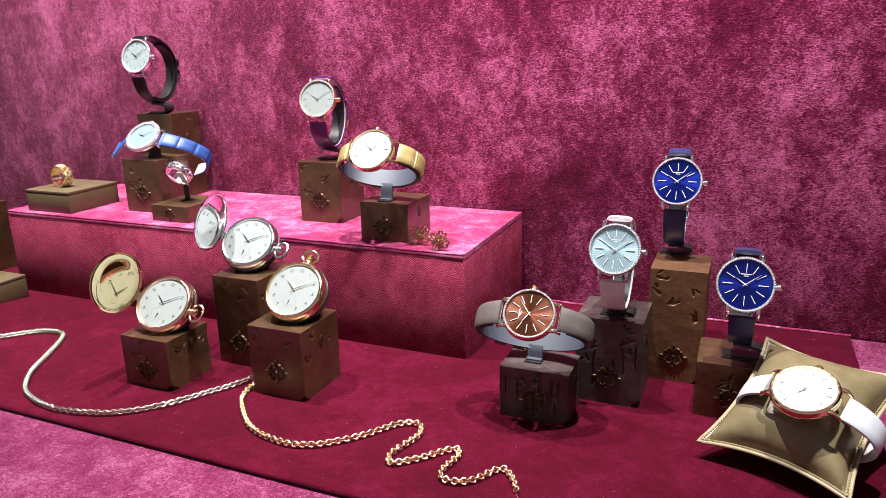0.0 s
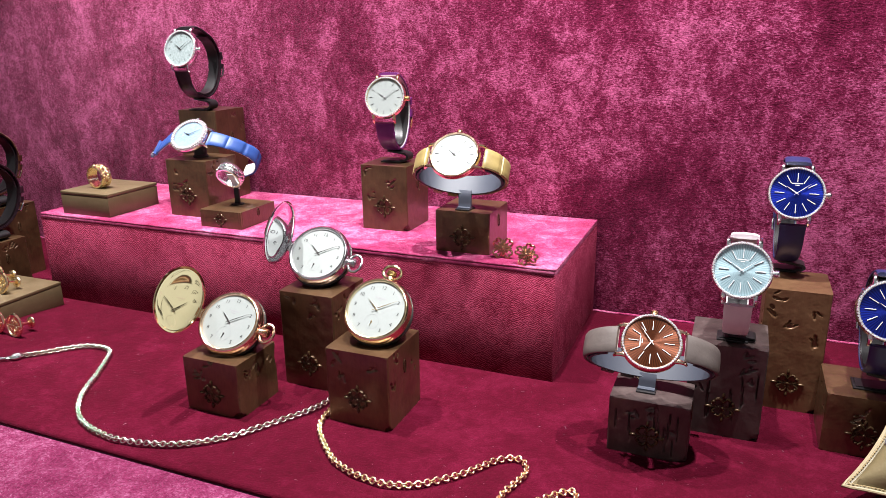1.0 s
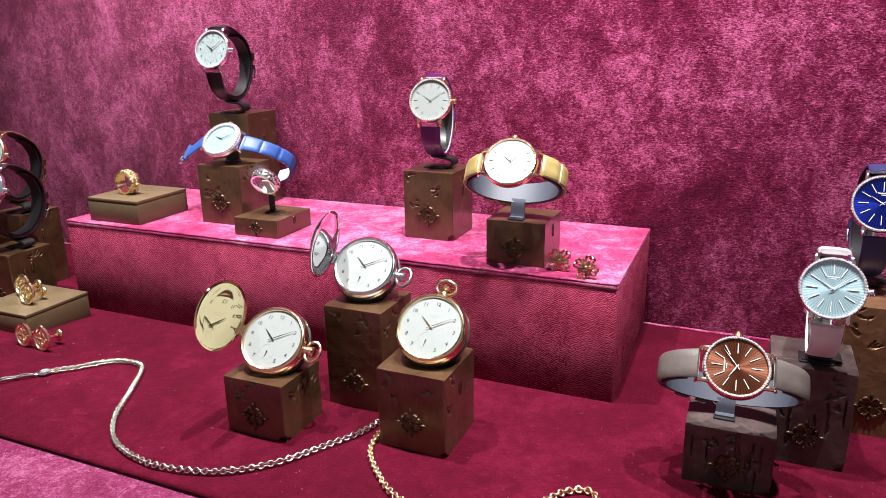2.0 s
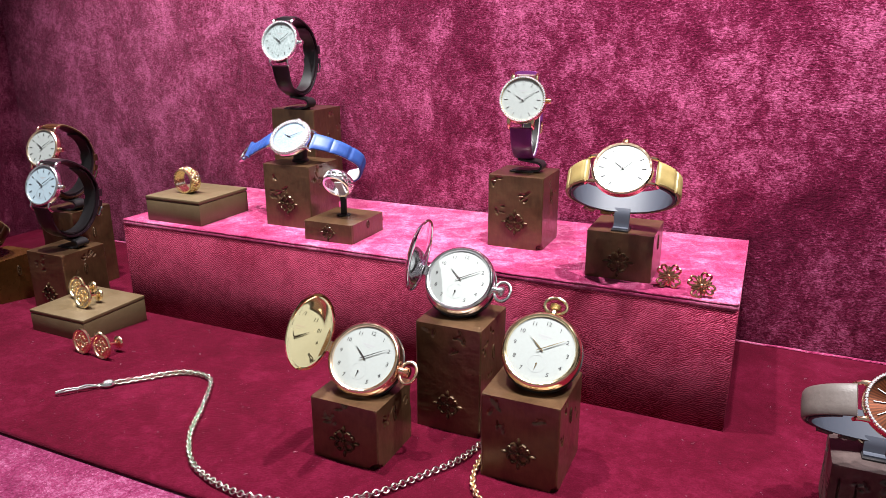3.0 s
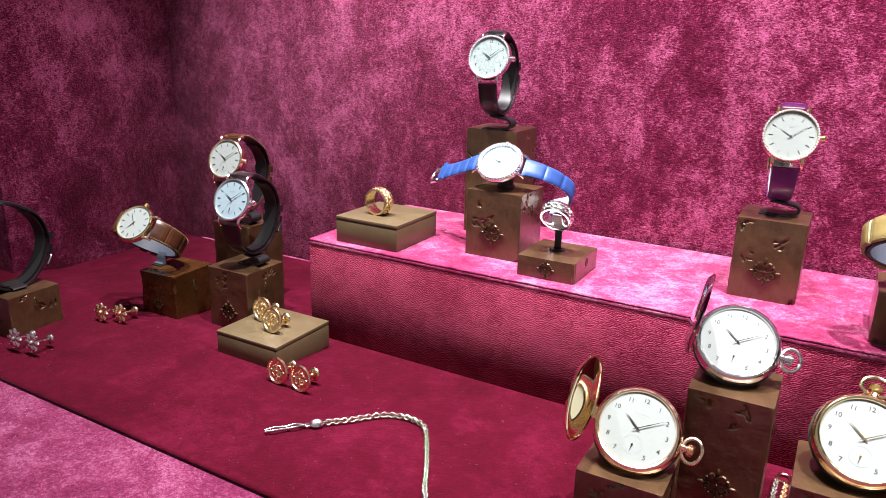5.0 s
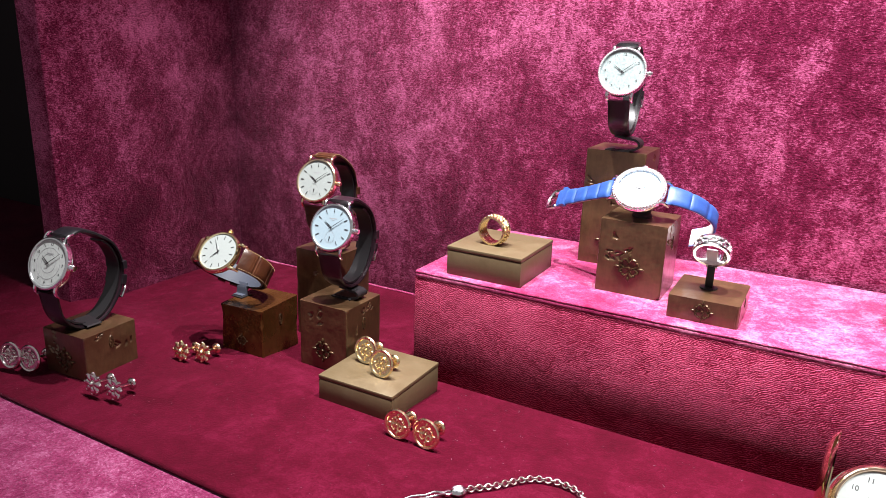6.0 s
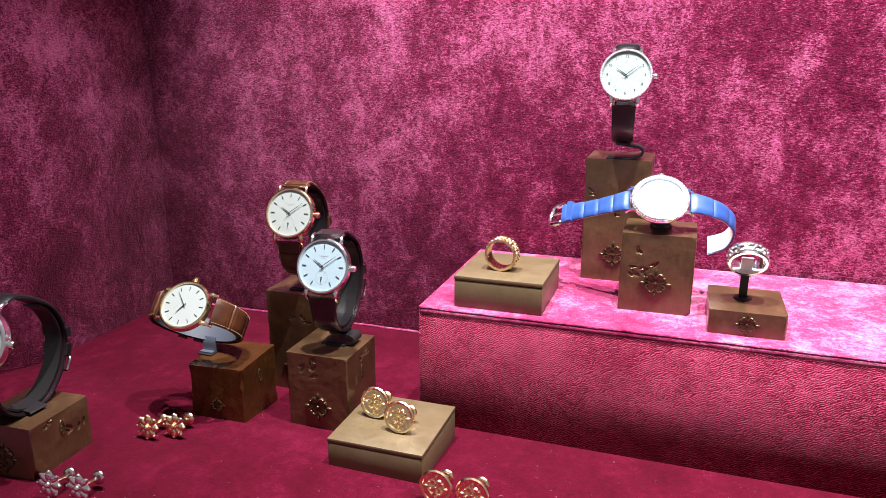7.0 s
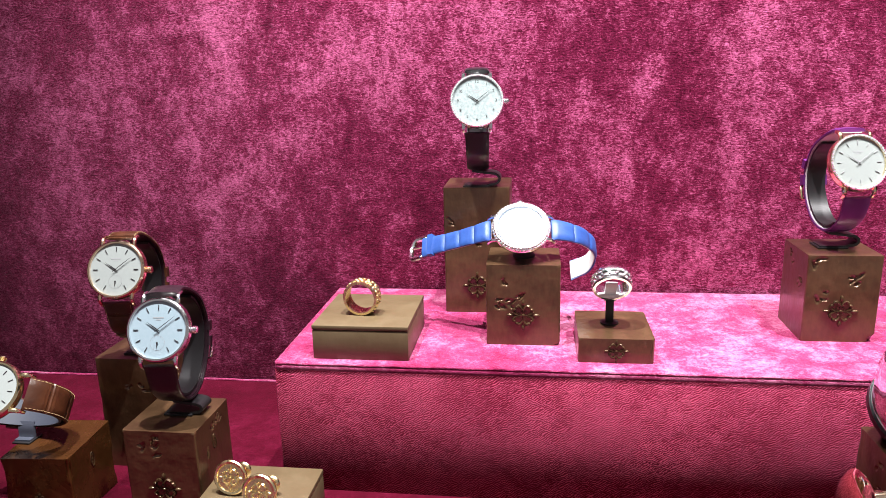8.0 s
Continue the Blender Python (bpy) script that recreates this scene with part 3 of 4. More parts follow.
def dial_face(parent, r, z, dial_mat_, ink, style, seconds, times=(304, 52), open_ink=None):
    dial = part("dial", lathe(bmesh.new(), [(0, z), (r, z), (r, z - 0.0006), (0, z - 0.0006)], 56), dial_mat_, parent)
    if style in ("bars", "long"):
        me = marker_mesh(r, 0.013, ink, 0.70, 0.88) if style == "bars" else marker_mesh(r, 0.014, ink, 0.48, 0.86)
        for k in range(12):
            if seconds and k == 6:
                continue
            m = Matrix.Rotation(-k * math.pi / 6, 4, "Z")
            share("hour_marker", me, dial, Matrix.Translation((0, 0, z + 0.0001)) @ m)
    if style == "rings":
        bm = bmesh.new()
        for q in (0.94, 0.66, 0.40):
            tube(bm, [(q * r * math.cos(s), q * r * math.sin(s), z + 0.00005) for s in (2 * math.pi * i / 48 for i in range(48))], 0.00013, 5, True)
        part("chapter_ring", bm, M_INKGREY, dial)
        for k in range(0, 12):
            a = radians(90 - 30 * k)
            share("numeral", glyph(str(k or 12), r * 0.17), dial, Matrix.Translation((r * 0.80 * math.cos(a), r * 0.80 * math.sin(a), z + 0.0001)))
    if style == "numerals":
        for k in range(1, 13):
            if seconds and k == 6:
                continue
            a = radians(90 - 30 * k)
            share("numeral", glyph(str(k), r * 0.18), dial, Matrix.Translation((r * 0.80 * math.cos(a), r * 0.80 * math.sin(a), z + 0.0001)))
        bm = bmesh.new()
        for k in range(60):
            m = Matrix.Rotation(-k * math.pi / 30, 4, "Z")
            box(bm, -0.004 * r, 0.004 * r, r * 0.925, r * 0.955, z, z + 0.00008, 0, 1, m)
        tagged(part("minute_track", bm, M_INKGREY, dial, "", False), kind="stuff")
    if seconds:
        bm = bmesh.new()
        ring = [(0.26 * r * math.cos(t), -0.46 * r + 0.26 * r * math.sin(t), z + 0.00005) for t in (2 * math.pi * i / 32 for i in range(32))]
        tube(bm, ring, 0.00006, 5, True)
        for k in range(12):
            t = k * math.pi / 6
            blob(bm, (0.215 * r * math.cos(t), -0.46 * r + 0.215 * r * math.sin(t), z + 0.00005), 0.00016, 0.00016, 0.0001, None, 6, 4)
        part("seconds_dial", bm, M_INKGREY, dial)
        bm = pointer(bmesh.new(), 185, 0.2 * r, 0.0004, z + 0.0002)
        bmesh.ops.transform(bm, matrix=Matrix.Translation((0, -0.46 * r, 0)), verts=bm.verts)
        part("seconds_pointer", bm, open_ink or ink, dial, "", False)
    bm = bmesh.new()
    box(bm, -0.20 * r, 0.20 * r, 0.40 * r, 0.435 * r, z, z + 0.00008)
    box(bm, -0.085 * r, 0.085 * r, 0.33 * r, 0.36 * r, z, z + 0.00008)
    part("maker_mark", bm, M_INKGREY if style != "long" else ink, dial, "", False)
    part("hour_hand", pointer(bmesh.new(), times[0], 0.50 * r, 0.032 * r, z + 0.0005), open_ink or ink, dial, "", False)
    part("minute_hand", pointer(bmesh.new(), times[1], 0.78 * r, 0.020 * r, z + 0.0009), open_ink or ink, dial, "", False)
    return dial


def gem_ring(parent, r, z, n, size):
    bm = bmesh.new()
    for k in range(n):
        a = 2 * math.pi * k / n
        m = Matrix.Rotation(a, 4, "Z") @ Matrix.Translation((r, 0, z)) @ Matrix.Rotation(a * 3.7, 4, "Z")
        vs = bmesh.ops.create_cone(bm, cap_ends=True, segments=7, radius1=size, radius2=size * 0.55, depth=size * 0.9)["verts"]
        bmesh.ops.transform(bm, matrix=m, verts=vs)
    tagged(part("gem_setting", bm, M_GEM, parent, "row of small brilliant-cut diamonds", False), kind="stuff")


def watch_head(ob, r, metal_, dial_, ink, style, seconds, gems, lug_w, times=(304, 52)):
    """Case, bezel, dial, lugs and crown; the dial looks along +z with twelve at +y."""
    case = part("case", lathe(bmesh.new(), [(0, -0.0082), (r * 0.78, -0.0082), (r * 0.93, -0.0068), (r, -0.0045), (r, -0.003), (r * 0.975, -0.0018), (r * 0.9, -0.0016), (0, -0.0018)], 56), metal_, ob)
    part("bezel", lathe(bmesh.new(), [(r * 0.985, -0.0022), (r * 0.975, -0.0008), (r * 0.93, 0.0), (r * 0.88, -0.0001), (r * 0.86, -0.0012), (r * 0.86, -0.0022)], 56, None, True), metal_, ob)
    if gems:
        gem_ring(ob, r * 0.925, 0.0003, gems, r * 0.052)
    dial_face(ob, r * 0.865, -0.0011, dial_, ink, style, seconds, times)
    for sx in (-1, 1):
        for sy in (-1, 1):
            x = sx * (lug_w / 2 + 0.0009)
            pts = [(x, sy * r * 0.80, -0.0030), (x, sy * r * 0.97, -0.0030), (x, sy * r * 1.09, -0.0046), (x, sy * r * 1.17, -0.0078)]
            part("lug", tube(bmesh.new(), spline(pts, 0.0012), lambda s: 0.0016 - 0.0006 * s, 8), metal_, case)
    prof = [(0, 0), (0.0016, 0), (0.0016, 0.0006)] + [(0.0024 if i % 2 else 0.0021, 0.0006 + i * 0.00028) for i in range(9)] + [(0.0019, 0.0034), (0, 0.0036)]
    part("crown", lathe(bmesh.new(), prof, 16, Matrix.Translation((r * 0.985, 0, -0.0042)) @ Matrix.Rotation(radians(90), 4, "Y")), metal_, ob)
    return case


def buckle(bm, m, w, thick=0.0011):
    """A pin buckle about w wide, in the xy plane, its prong along y."""
    pts = [(-w / 2, 0, 0), (-w / 2, 0.008, 0), (-w * 0.36, 0.0105, 0), (0, 0.0115, 0), (w * 0.36, 0.0105, 0), (w / 2, 0.008, 0), (w / 2, 0, 0)]
    tube(bm, [m @ Vector(p) for p in pts], thick, 8)
    tube(bm, [m @ Vector(p) for p in ((-w / 2, 0, 0), (w / 2, 0, 0))], 0.0009, 8)
    tube(bm, [m @ Vector(p) for p in ((0, 0, 0.0006), (0, 0.011, 0.001))], 0.0007, 6)
    return bm


def wrist_watch(m, label, r=0.019, metal_=M_STEEL, dial_=M_D_SILVER, ink=M_INK, strap=M_L_BLACK, style="bars", seconds=False, gems=0, croc=False,
                a=0.030, b=0.027, zc=-0.0262, w=0.0165, times=(304, 52), clasp=True, drop=False, grow=1.0):
    ob = thing("wrist_watch", m, label, "wrist watch", "wrist watches")
    watch_head(ob, r, metal_, dial_, ink, style, seconds, gems, w, times)
    pts = drop_points(0.0, 72, grow) if drop else loop_points(a, b, zc, r * 1.08)
    length = sum((Vector(p) - Vector(q)).length for p, q in zip(pts, pts[1:]))
    fine = (drop_points(0.0, 240, grow) if drop else loop_points(a, b, zc, r * 1.08, 240)) if croc else pts
    part("strap", sweep(bmesh.new(), fine, strap_section(w, 0.0026, croc, length), (-1, 0, 0)), strap, ob)
    part("strap_lining", sweep(bmesh.new(), pts, straight(w * 0.80, 0.0005), (-1, 0, 0)), M_L_PLUMBLACK if strap in (M_L_BLACK, M_L_PLUMBLACK, M_L_BROWN, M_L_NAVY) else M_LINING, ob)
    if clasp:
        for i, nm in ((30, "strap_keeper"), (25, "strap_keeper")):
            part(nm, sweep(bmesh.new(), pts[i:i + 4], [(-w * 0.50, -0.0004), (-w * 0.50, 0.0034), (w * 0.50, 0.0034), (w * 0.50, -0.0004)], (-1, 0, 0)), strap, ob)
        p, q = Vector(pts[37]), Vector(pts[35])
        tan = (q - p).normalized()
        nrm = tan.cross(Vector((1, 0, 0)))
        fr = Matrix((Vector((1, 0, 0)), tan, -nrm)).transposed().to_4x4()
        part("buckle", buckle(bmesh.new(), Matrix.Translation(p - nrm * -0.0032) @ fr, w * 0.95), metal_, ob)
    if croc:
        for s in (-1, 1):
            bm = bmesh.new()
            for i in range(1, len(pts) - 1):
                sw = w * (1 - 0.14 * math.sin(math.pi * i / 72)) * 0.45
                p = Vector(pts[i])
                tan = (Vector(pts[i + 1]) - Vector(pts[i - 1])).normalized()
                o = tan.cross(Vector((-1, 0, 0)))
                c = p + Vector((s * sw, 0, 0)) + o * 0.0019
                tube(bm, [c - tan * 0.0007, c + tan * 0.0007], 0.00022, 5)
            tagged(part("stitching", bm, M_THREAD, ob, "", False), kind="stuff")
    return ob


def collar_band(stand, m, a, b, zc, mat, w=0.012, gap=0.9):
    pts = []
    for i in range(61):
        s = gap + (2 * math.pi - 2 * gap) * i / 60
        pts.append((0, (a - 0.0016) * math.sin(s), zc + (b - 0.0016) * math.cos(s)))
    part("collar", sweep(bmesh.new(), pts, [(-w / 2, -0.0016), (-w / 2, 0), (w / 2, 0), (w / 2, -0.0016)], (-1, 0, 0)), mat, stand)


def stand_up(m, ztop, label, mat=M_STAND, grow=1.0):
    """A watch stand: a sprung collar and a strip that curls down to a plate on the block."""
    st = thing("watch_stand", m, label, "watch stand", "watch stands")
    inside = drop_points(0.0014, 72, grow)[14:60]
    part("collar", sweep(bmesh.new(), inside, [(-0.006, -0.0014), (-0.006, 0), (0.006, 0), (0.006, -0.0014)], (-1, 0, 0)), mat, st)
    low = min((m @ Vector(p) for p in drop_points(0.0, 72, grow)), key=lambda v: v.z)
    h = max(0.004, low.z - 0.0022 - ztop)
    r = h / 2
    path = [Vector((-0.009, 0, 0.0009)), Vector((0.006, 0, 0.0009))]
    path += [Vector((0.010 + r * math.sin(t), 0, r + 0.0009 * math.cos(t) - (r - 0.0009) * math.cos(t))) for t in (math.pi * i / 8 for i in range(9))]
    path += [Vector((-0.004, 0, h))]
    bm = sweep(bmesh.new(), path, [(-0.0062, -0.0009), (-0.0062, 0.0009), (0.0062, 0.0009), (0.0062, -0.0009)], (0, 1, 0))
    bmesh.ops.transform(bm, matrix=m.inverted() @ Matrix.Translation((low.x, low.y, ztop)), verts=bm.verts)
    part("hook", bm, mat, st)
    bm = box(bmesh.new(), -0.0095, 0.0095, -0.008, 0.008, 0, 0.0012, 0.0004)
    bmesh.ops.transform(bm, matrix=m.inverted() @ Matrix.Translation((low.x - 0.001, low.y, ztop)), verts=bm.verts)
    part("foot", bm, mat, st)
    return st


def stand_lying(m, ztop, label, a=0.030, b=0.027, zc=-0.0262, mat=M_STAND_GREY):
    st = thing("watch_stand", m, label, "watch stand", "watch stands")
    collar_band(st, m, a, b, zc, mat, 0.0160, 0.75)
    back = min((m @ Vector((sx * 0.0076, 0, zc - b + 0.0026)) for sx in (-1, 1)), key=lambda v: v.z)
    foot = Vector((back.x, back.y + 0.001, ztop))
    path = [back + Vector((0, 0.0012, 0.002)), back + Vector((0, -0.0003, -0.001)), Vector((back.x, back.y - 0.0008, back.z * 0.5 + ztop * 0.5)), Vector((back.x, back.y - 0.001, ztop + 0.003)), foot + Vector((0, -0.003, 0.0011)), foot + Vector((0, -0.008, 0.0011))]
    bm = sweep(bmesh.new(), spline(path, 0.0015), [(-0.0052, -0.0011), (-0.0052, 0.0011), (0.0052, 0.0011), (0.0052, -0.0011)], (1, 0, 0))
    bmesh.ops.transform(bm, matrix=m.inverted(), verts=bm.verts)
    part("stem", bm, mat, st)
    bm = box(bmesh.new(), -0.006, 0.006, -0.009, 0.004, 0, 0.0012, 0.0004)
    bmesh.ops.transform(bm, matrix=m.inverted() @ Matrix.Translation(foot), verts=bm.verts)
    part("foot", bm, M_STAND, st)
    return st


UP = [
    # centre, azimuth, elevation, top of its block, stand label, watch settings
    ((-0.5923, 0.6152, 0.2484), 4, 17, 0.186, dict(label="white gold watch with silvered numeral dial and black strap", metal_=M_STEEL, dial_=M_D_SILVER, style="numerals", strap=M_L_BLACK, gems=64, r=0.0187, grow=1.07)),
    ((-0.3551, 0.5907, 0.2080), 8, 20, 0.149, dict(label="yellow gold diamond watch with cream dial and purple strap", metal_=M_GOLD, dial_=M_D_WHITE, ink=M_INKGREY, style="bars", strap=M_L_PURPLE, gems=60, r=0.0182)),
    ((-0.0626, 0.4879, 0.1182), 0, 22, 0.0644, dict(label="diamond watch with grey sunray dial and white leather strap", dial_=M_D_GREYBLUE, ink=M_MARK, style="long", strap=M_L_PINKW, gems=64, r=0.0180)),
    ((-0.0322, 0.5700, 0.1515), 2, 20, 0.089, dict(label="diamond watch with deep blue sunray dial and navy satin strap", dial_=M_D_BLUE, ink=M_MARK, style="long", strap=M_L_NAVY, gems=64, r=0.0186, grow=1.14)),
    ((0.0204, 0.4970, 0.0995), 0, 20, 0.0400, dict(label="diamond watch with bright blue sunray dial and navy satin strap", dial_=M_D_BLUE, ink=M_MARK, style="long", strap=M_L_NAVY, gems=64, r=0.0186)),
    ((-0.7725, 0.4942, 0.1252), 5, 22, 0.0612, dict(label="white gold watch with pale dial and dark brown strap", metal_=M_STEEL, dial_=M_D_PALEBLUE, style="bars", strap=M_L_PLUMBLACK, seconds=True, r=0.0194, w=0.0190, grow=1.11)),
    ((-0.8210, 0.5362, 0.1495), 6, 22, 0.0835, dict(label="rose gold watch with white dial and brown crocodile strap", metal_=M_ROSE, dial_=M_D_WHITE, style="bars", strap=M_L_BROWN, seconds=True, r=0.0194, w=0.0190, grow=1.11, croc=True)),
    ((-0.9310, 0.3648, 0.1008), 6, 22, 0.044, dict(label="steel watch with two-tone silver dial and black strap", metal_=M_STEEL, dial_=M_D_RING, ink=M_INKMETAL, style="rings", strap=M_L_BLACK, r=0.0202, w=0.0190, grow=1.19)),
]
for c, az, el, ztop, kw in UP:
    m = facing(c, az, el)
    wrist_watch(m, drop=True, **kw)
    stand_up(m, ztop, "dark metal watch stand with a curled foot on a bronze block", grow=kw.get("grow", 1.0))

LYING = [
    ((-0.2657, 0.5254, 0.1740), 6, 40, 0.1245, dict(roll=90, label="rose gold watch with cream dial and yellow crocodile strap", metal_=M_ROSE, dial_=M_D_WHITE, ink=M_INKGREY, style="bars", strap=M_L_YELLOW, loop=(0.0355, 0.025), croc=True, r=0.0195, seconds=False, times=(40, 135))),
    ((-0.1079, 0.4398, 0.0838), 6, 42, 0.0376, dict(roll=88, label="diamond watch with brown sunray dial and taupe satin strap", metal_=M_ROSE, dial_=M_D_ORANGE, ink=M_MARK, style="long", strap=M_L_TAUPE, gems=64, r=0.0178)),
    ((-0.8642, 0.4652, 0.0972), 10, 42, 0.0485, dict(roll=85, loop=(0.0325, 0.027), w=0.0190, label="yellow gold watch with white dial and brown crocodile strap", metal_=M_GOLD, dial_=M_D_WHITE, style="bars", strap=M_L_BROWN, croc=True, r=0.0182)),
]
for c, az, el, ztop, kw in LYING:
    m = facing(c, az, el, kw.pop("roll"))
    la, lb_ = kw.pop("loop", (0.0385, 0.025))
    wrist_watch(m, a=la, b=lb_, zc=-0.0262, **kw)
    stand_lying(m, ztop, "grey watch stand with a stem on a bronze block", a=la, b=lb_, zc=-0.0262)

# the blue-strapped watch, unbuckled
m = facing((-0.5615, 0.5797, 0.1697), 4, 46, 90)
ob = thing("wrist_watch", m, "diamond watch with pale dial and open blue crocodile strap", "wrist watch", "wrist watches")
watch_head(ob, 0.0187, M_STEEL, M_D_ICE, M_INKMETAL, "plain", False, 0, 0.0165, (20, 150))
gem_ring(ob, 0.0156, 0.0002, 46, 0.0010)
gem_ring(ob, 0.0173, 0.0003, 50, 0.0011)
gem_ring(ob, 0.0183, -0.0010, 54, 0.0010)
left = spline([(0, 0.0195, -0.0055), (0.0008, 0.030, -0.0118), (0.0038, 0.046, -0.0240), (0.0084, 0.0672, -0.0405)], 0.0012)
right = spline([(0, -0.0195, -0.0055), (0.001, -0.030, -0.0100), (0.0035, -0.0415, -0.0200), (0.006, -0.0500, -0.0340), (0.0055, -0.0518, -0.0440), (0.001, -0.0475, -0.0510), (-0.004, -0.036, -0.0520)], 0.0012)
for pts, sd in ((left, -1), (right, 1)):
    part("strap", sweep(bmesh.new(), pts, strap_section(0.0155, 0.0026, True, 0.06, 0.0135), (sd, 0, 0)), M_L_BLUE, ob)
    part("strap_lining", sweep(bmesh.new(), pts, straight(0.0135, 0.0005), (sd, 0, 0)), M_LINING, ob)
part("strap_keeper", sweep(bmesh.new(), left[-8:-4], [(-0.0082, -0.0006), (-0.0082, 0.0036), (0.0082, 0.0036), (0.0082, -0.0006)], (-1, 0, 0)), M_L_BLUE, ob)
part("buckle", buckle(bmesh.new(), Matrix.Translation((0.0084, 0.0672, -0.0395)) @ Matrix.Rotation(radians(-10), 4, "Z") @ Matrix.Rotation(radians(-36), 4, "X"), 0.0165, 0.0019), M_STEEL, ob)
st = thing("watch_stand", pose(-0.5600, 0.592, 0.146), "small dark metal post under an open watch", "watch stand", "watch stands")
part("post", lathe(bmesh.new(), [(0, 0), (0.0075, 0), (0.0075, 0.0015), (0.0062, 0.003), (0.0062, 0.018), (0, 0.018)], 24), M_STAND, st)

# the cushion and its watch
E1, E2 = Vector((0.082, -0.036, 0.0)), Vector((0.037, 0.080, 0.040))
PN = E1.cross(E2).normalized()
PC = Vector((0.0595, 0.4672, 0.0320))
e1, e2 = E1.normalized(), PN.cross(E1.normalized())
pm = Matrix((e1, e2, PN)).transposed().to_4x4()
pm.translation = PC
cushion = thing("cushion", pm, "small olive leather cushion with stitched piped edges, propped up", "cushion")


def puff(u, v, k):
    """A pillow's surface over u, v in -1..1; k is +1 above and -1 below."""
    pinch = 1 - 0.15 * (1 - u * u) * 1.0
    pinch2 = 1 - 0.15 * (1 - v * v) * 1.0
    t = max(0.0, (1 - abs(u) ** 2.6)) ** 0.55 * max(0.0, (1 - abs(v) ** 2.6)) ** 0.55
    crease = 0.0009 * noise.noise(Vector((u * 3.1, v * 3.1, k))) * t + 0.0006 * noise.noise(Vector((u * 8, v * 8, k * 2))) * t
    return Vector((u * 0.0405 * pinch2, v * 0.0465 * pinch, k * (0.0215 * t) + crease))


bm = bmesh.new()
N = 36
for k in (1, -1):
    g = [[bm.verts.new(puff(-1 + 2 * i / N, -1 + 2 * j / N, k)) for i in range(N + 1)] for j in range(N + 1)]
    for j in range(N):
        for i in range(N):
            q = (g[j][i], g[j][i + 1], g[j + 1][i + 1], g[j + 1][i])
            bm.faces.new(q if k > 0 else q[::-1])
bmesh.ops.remove_doubles(bm, verts=bm.verts, dist=1e-5)
part("cover", bm, M_PILLOW, cushion)
rim = [(-1 + 2 * i / 24, -1) for i in range(24)] + [(1, -1 + 2 * i / 24) for i in range(24)] + [(1 - 2 * i / 24, 1) for i in range(24)] + [(-1, 1 - 2 * i / 24) for i in range(24)]
flange = [puff(u, v, 1) for u, v in rim]
bm = bmesh.new()
a_ring = [bm.verts.new(p * 0.985) for p in flange]
b_ring = [bm.verts.new(p * 1.075 + Vector((0, 0, 0.0008))) for p in flange]
c_ring = [bm.verts.new(p * 1.075 - Vector((0, 0, 0.0008))) for p in flange]
d_ring = [bm.verts.new(p * 0.985 - Vector((0, 0, 0.0004))) for p in flange]
for ra, rb in ((a_ring, b_ring), (b_ring, c_ring), (c_ring, d_ring)):
    for i in range(len(ra)):
        j = (i + 1) % len(ra)
        bm.faces.new((ra[i], rb[i], rb[j], ra[j]))
bmesh.ops.recalc_face_normals(bm, faces=bm.faces)
part("flange", bm, M_PILLOW, cushion)
part("piping", tube(bmesh.new(), [p * 1.08 for p in flange], 0.0011, 8, True), M_PIPING, cushion)
bm = bmesh.new()
for i in range(len(flange)):
    p, q = flange[i] * 1.035, flange[(i + 1) % len(flange)] * 1.035
    for s in (0.1, 0.6):
        tube(bm, [p.lerp(q, s) + Vector((0, 0, 0.0012)), p.lerp(q, s + 0.32) + Vector((0, 0, 0.0012))], 0.00035, 5)
tagged(part("stitching", bm, M_THREAD, cushion, "", False), kind="stuff")
rest = thing("cushion_rest", pose(0.062, 0.492, 0), "dark wedge under a leather cushion", "rest")
bm = bmesh.new()
vs = [bm.verts.new(p) for p in ((-0.025, -0.012, 0), (0.030, -0.032, 0), (0.044, 0.012, 0), (-0.008, 0.030, 0), (-0.020, 0.0, 0.012), (0.026, -0.018, 0.012), (0.036, 0.010, 0.026), (-0.006, 0.026, 0.026))]
bmesh.ops.convex_hull(bm, input=vs)
part("wedge", bm, M_STAND, rest)
wm = Matrix((e2, -e1, PN)).transposed().to_4x4()
wm.translation = Vector((0.0563, 0.4410, 0.0585))
wrist_watch(wm, "yellow gold watch with pale dial and white leather strap", r=0.0192, metal_=M_GOLD, dial_=M_D_GLARE, ink=M_INKGREY, strap=M_L_WHITE, a=0.0385, b=0.022, zc=-0.0258, clasp=False, w=0.0165)


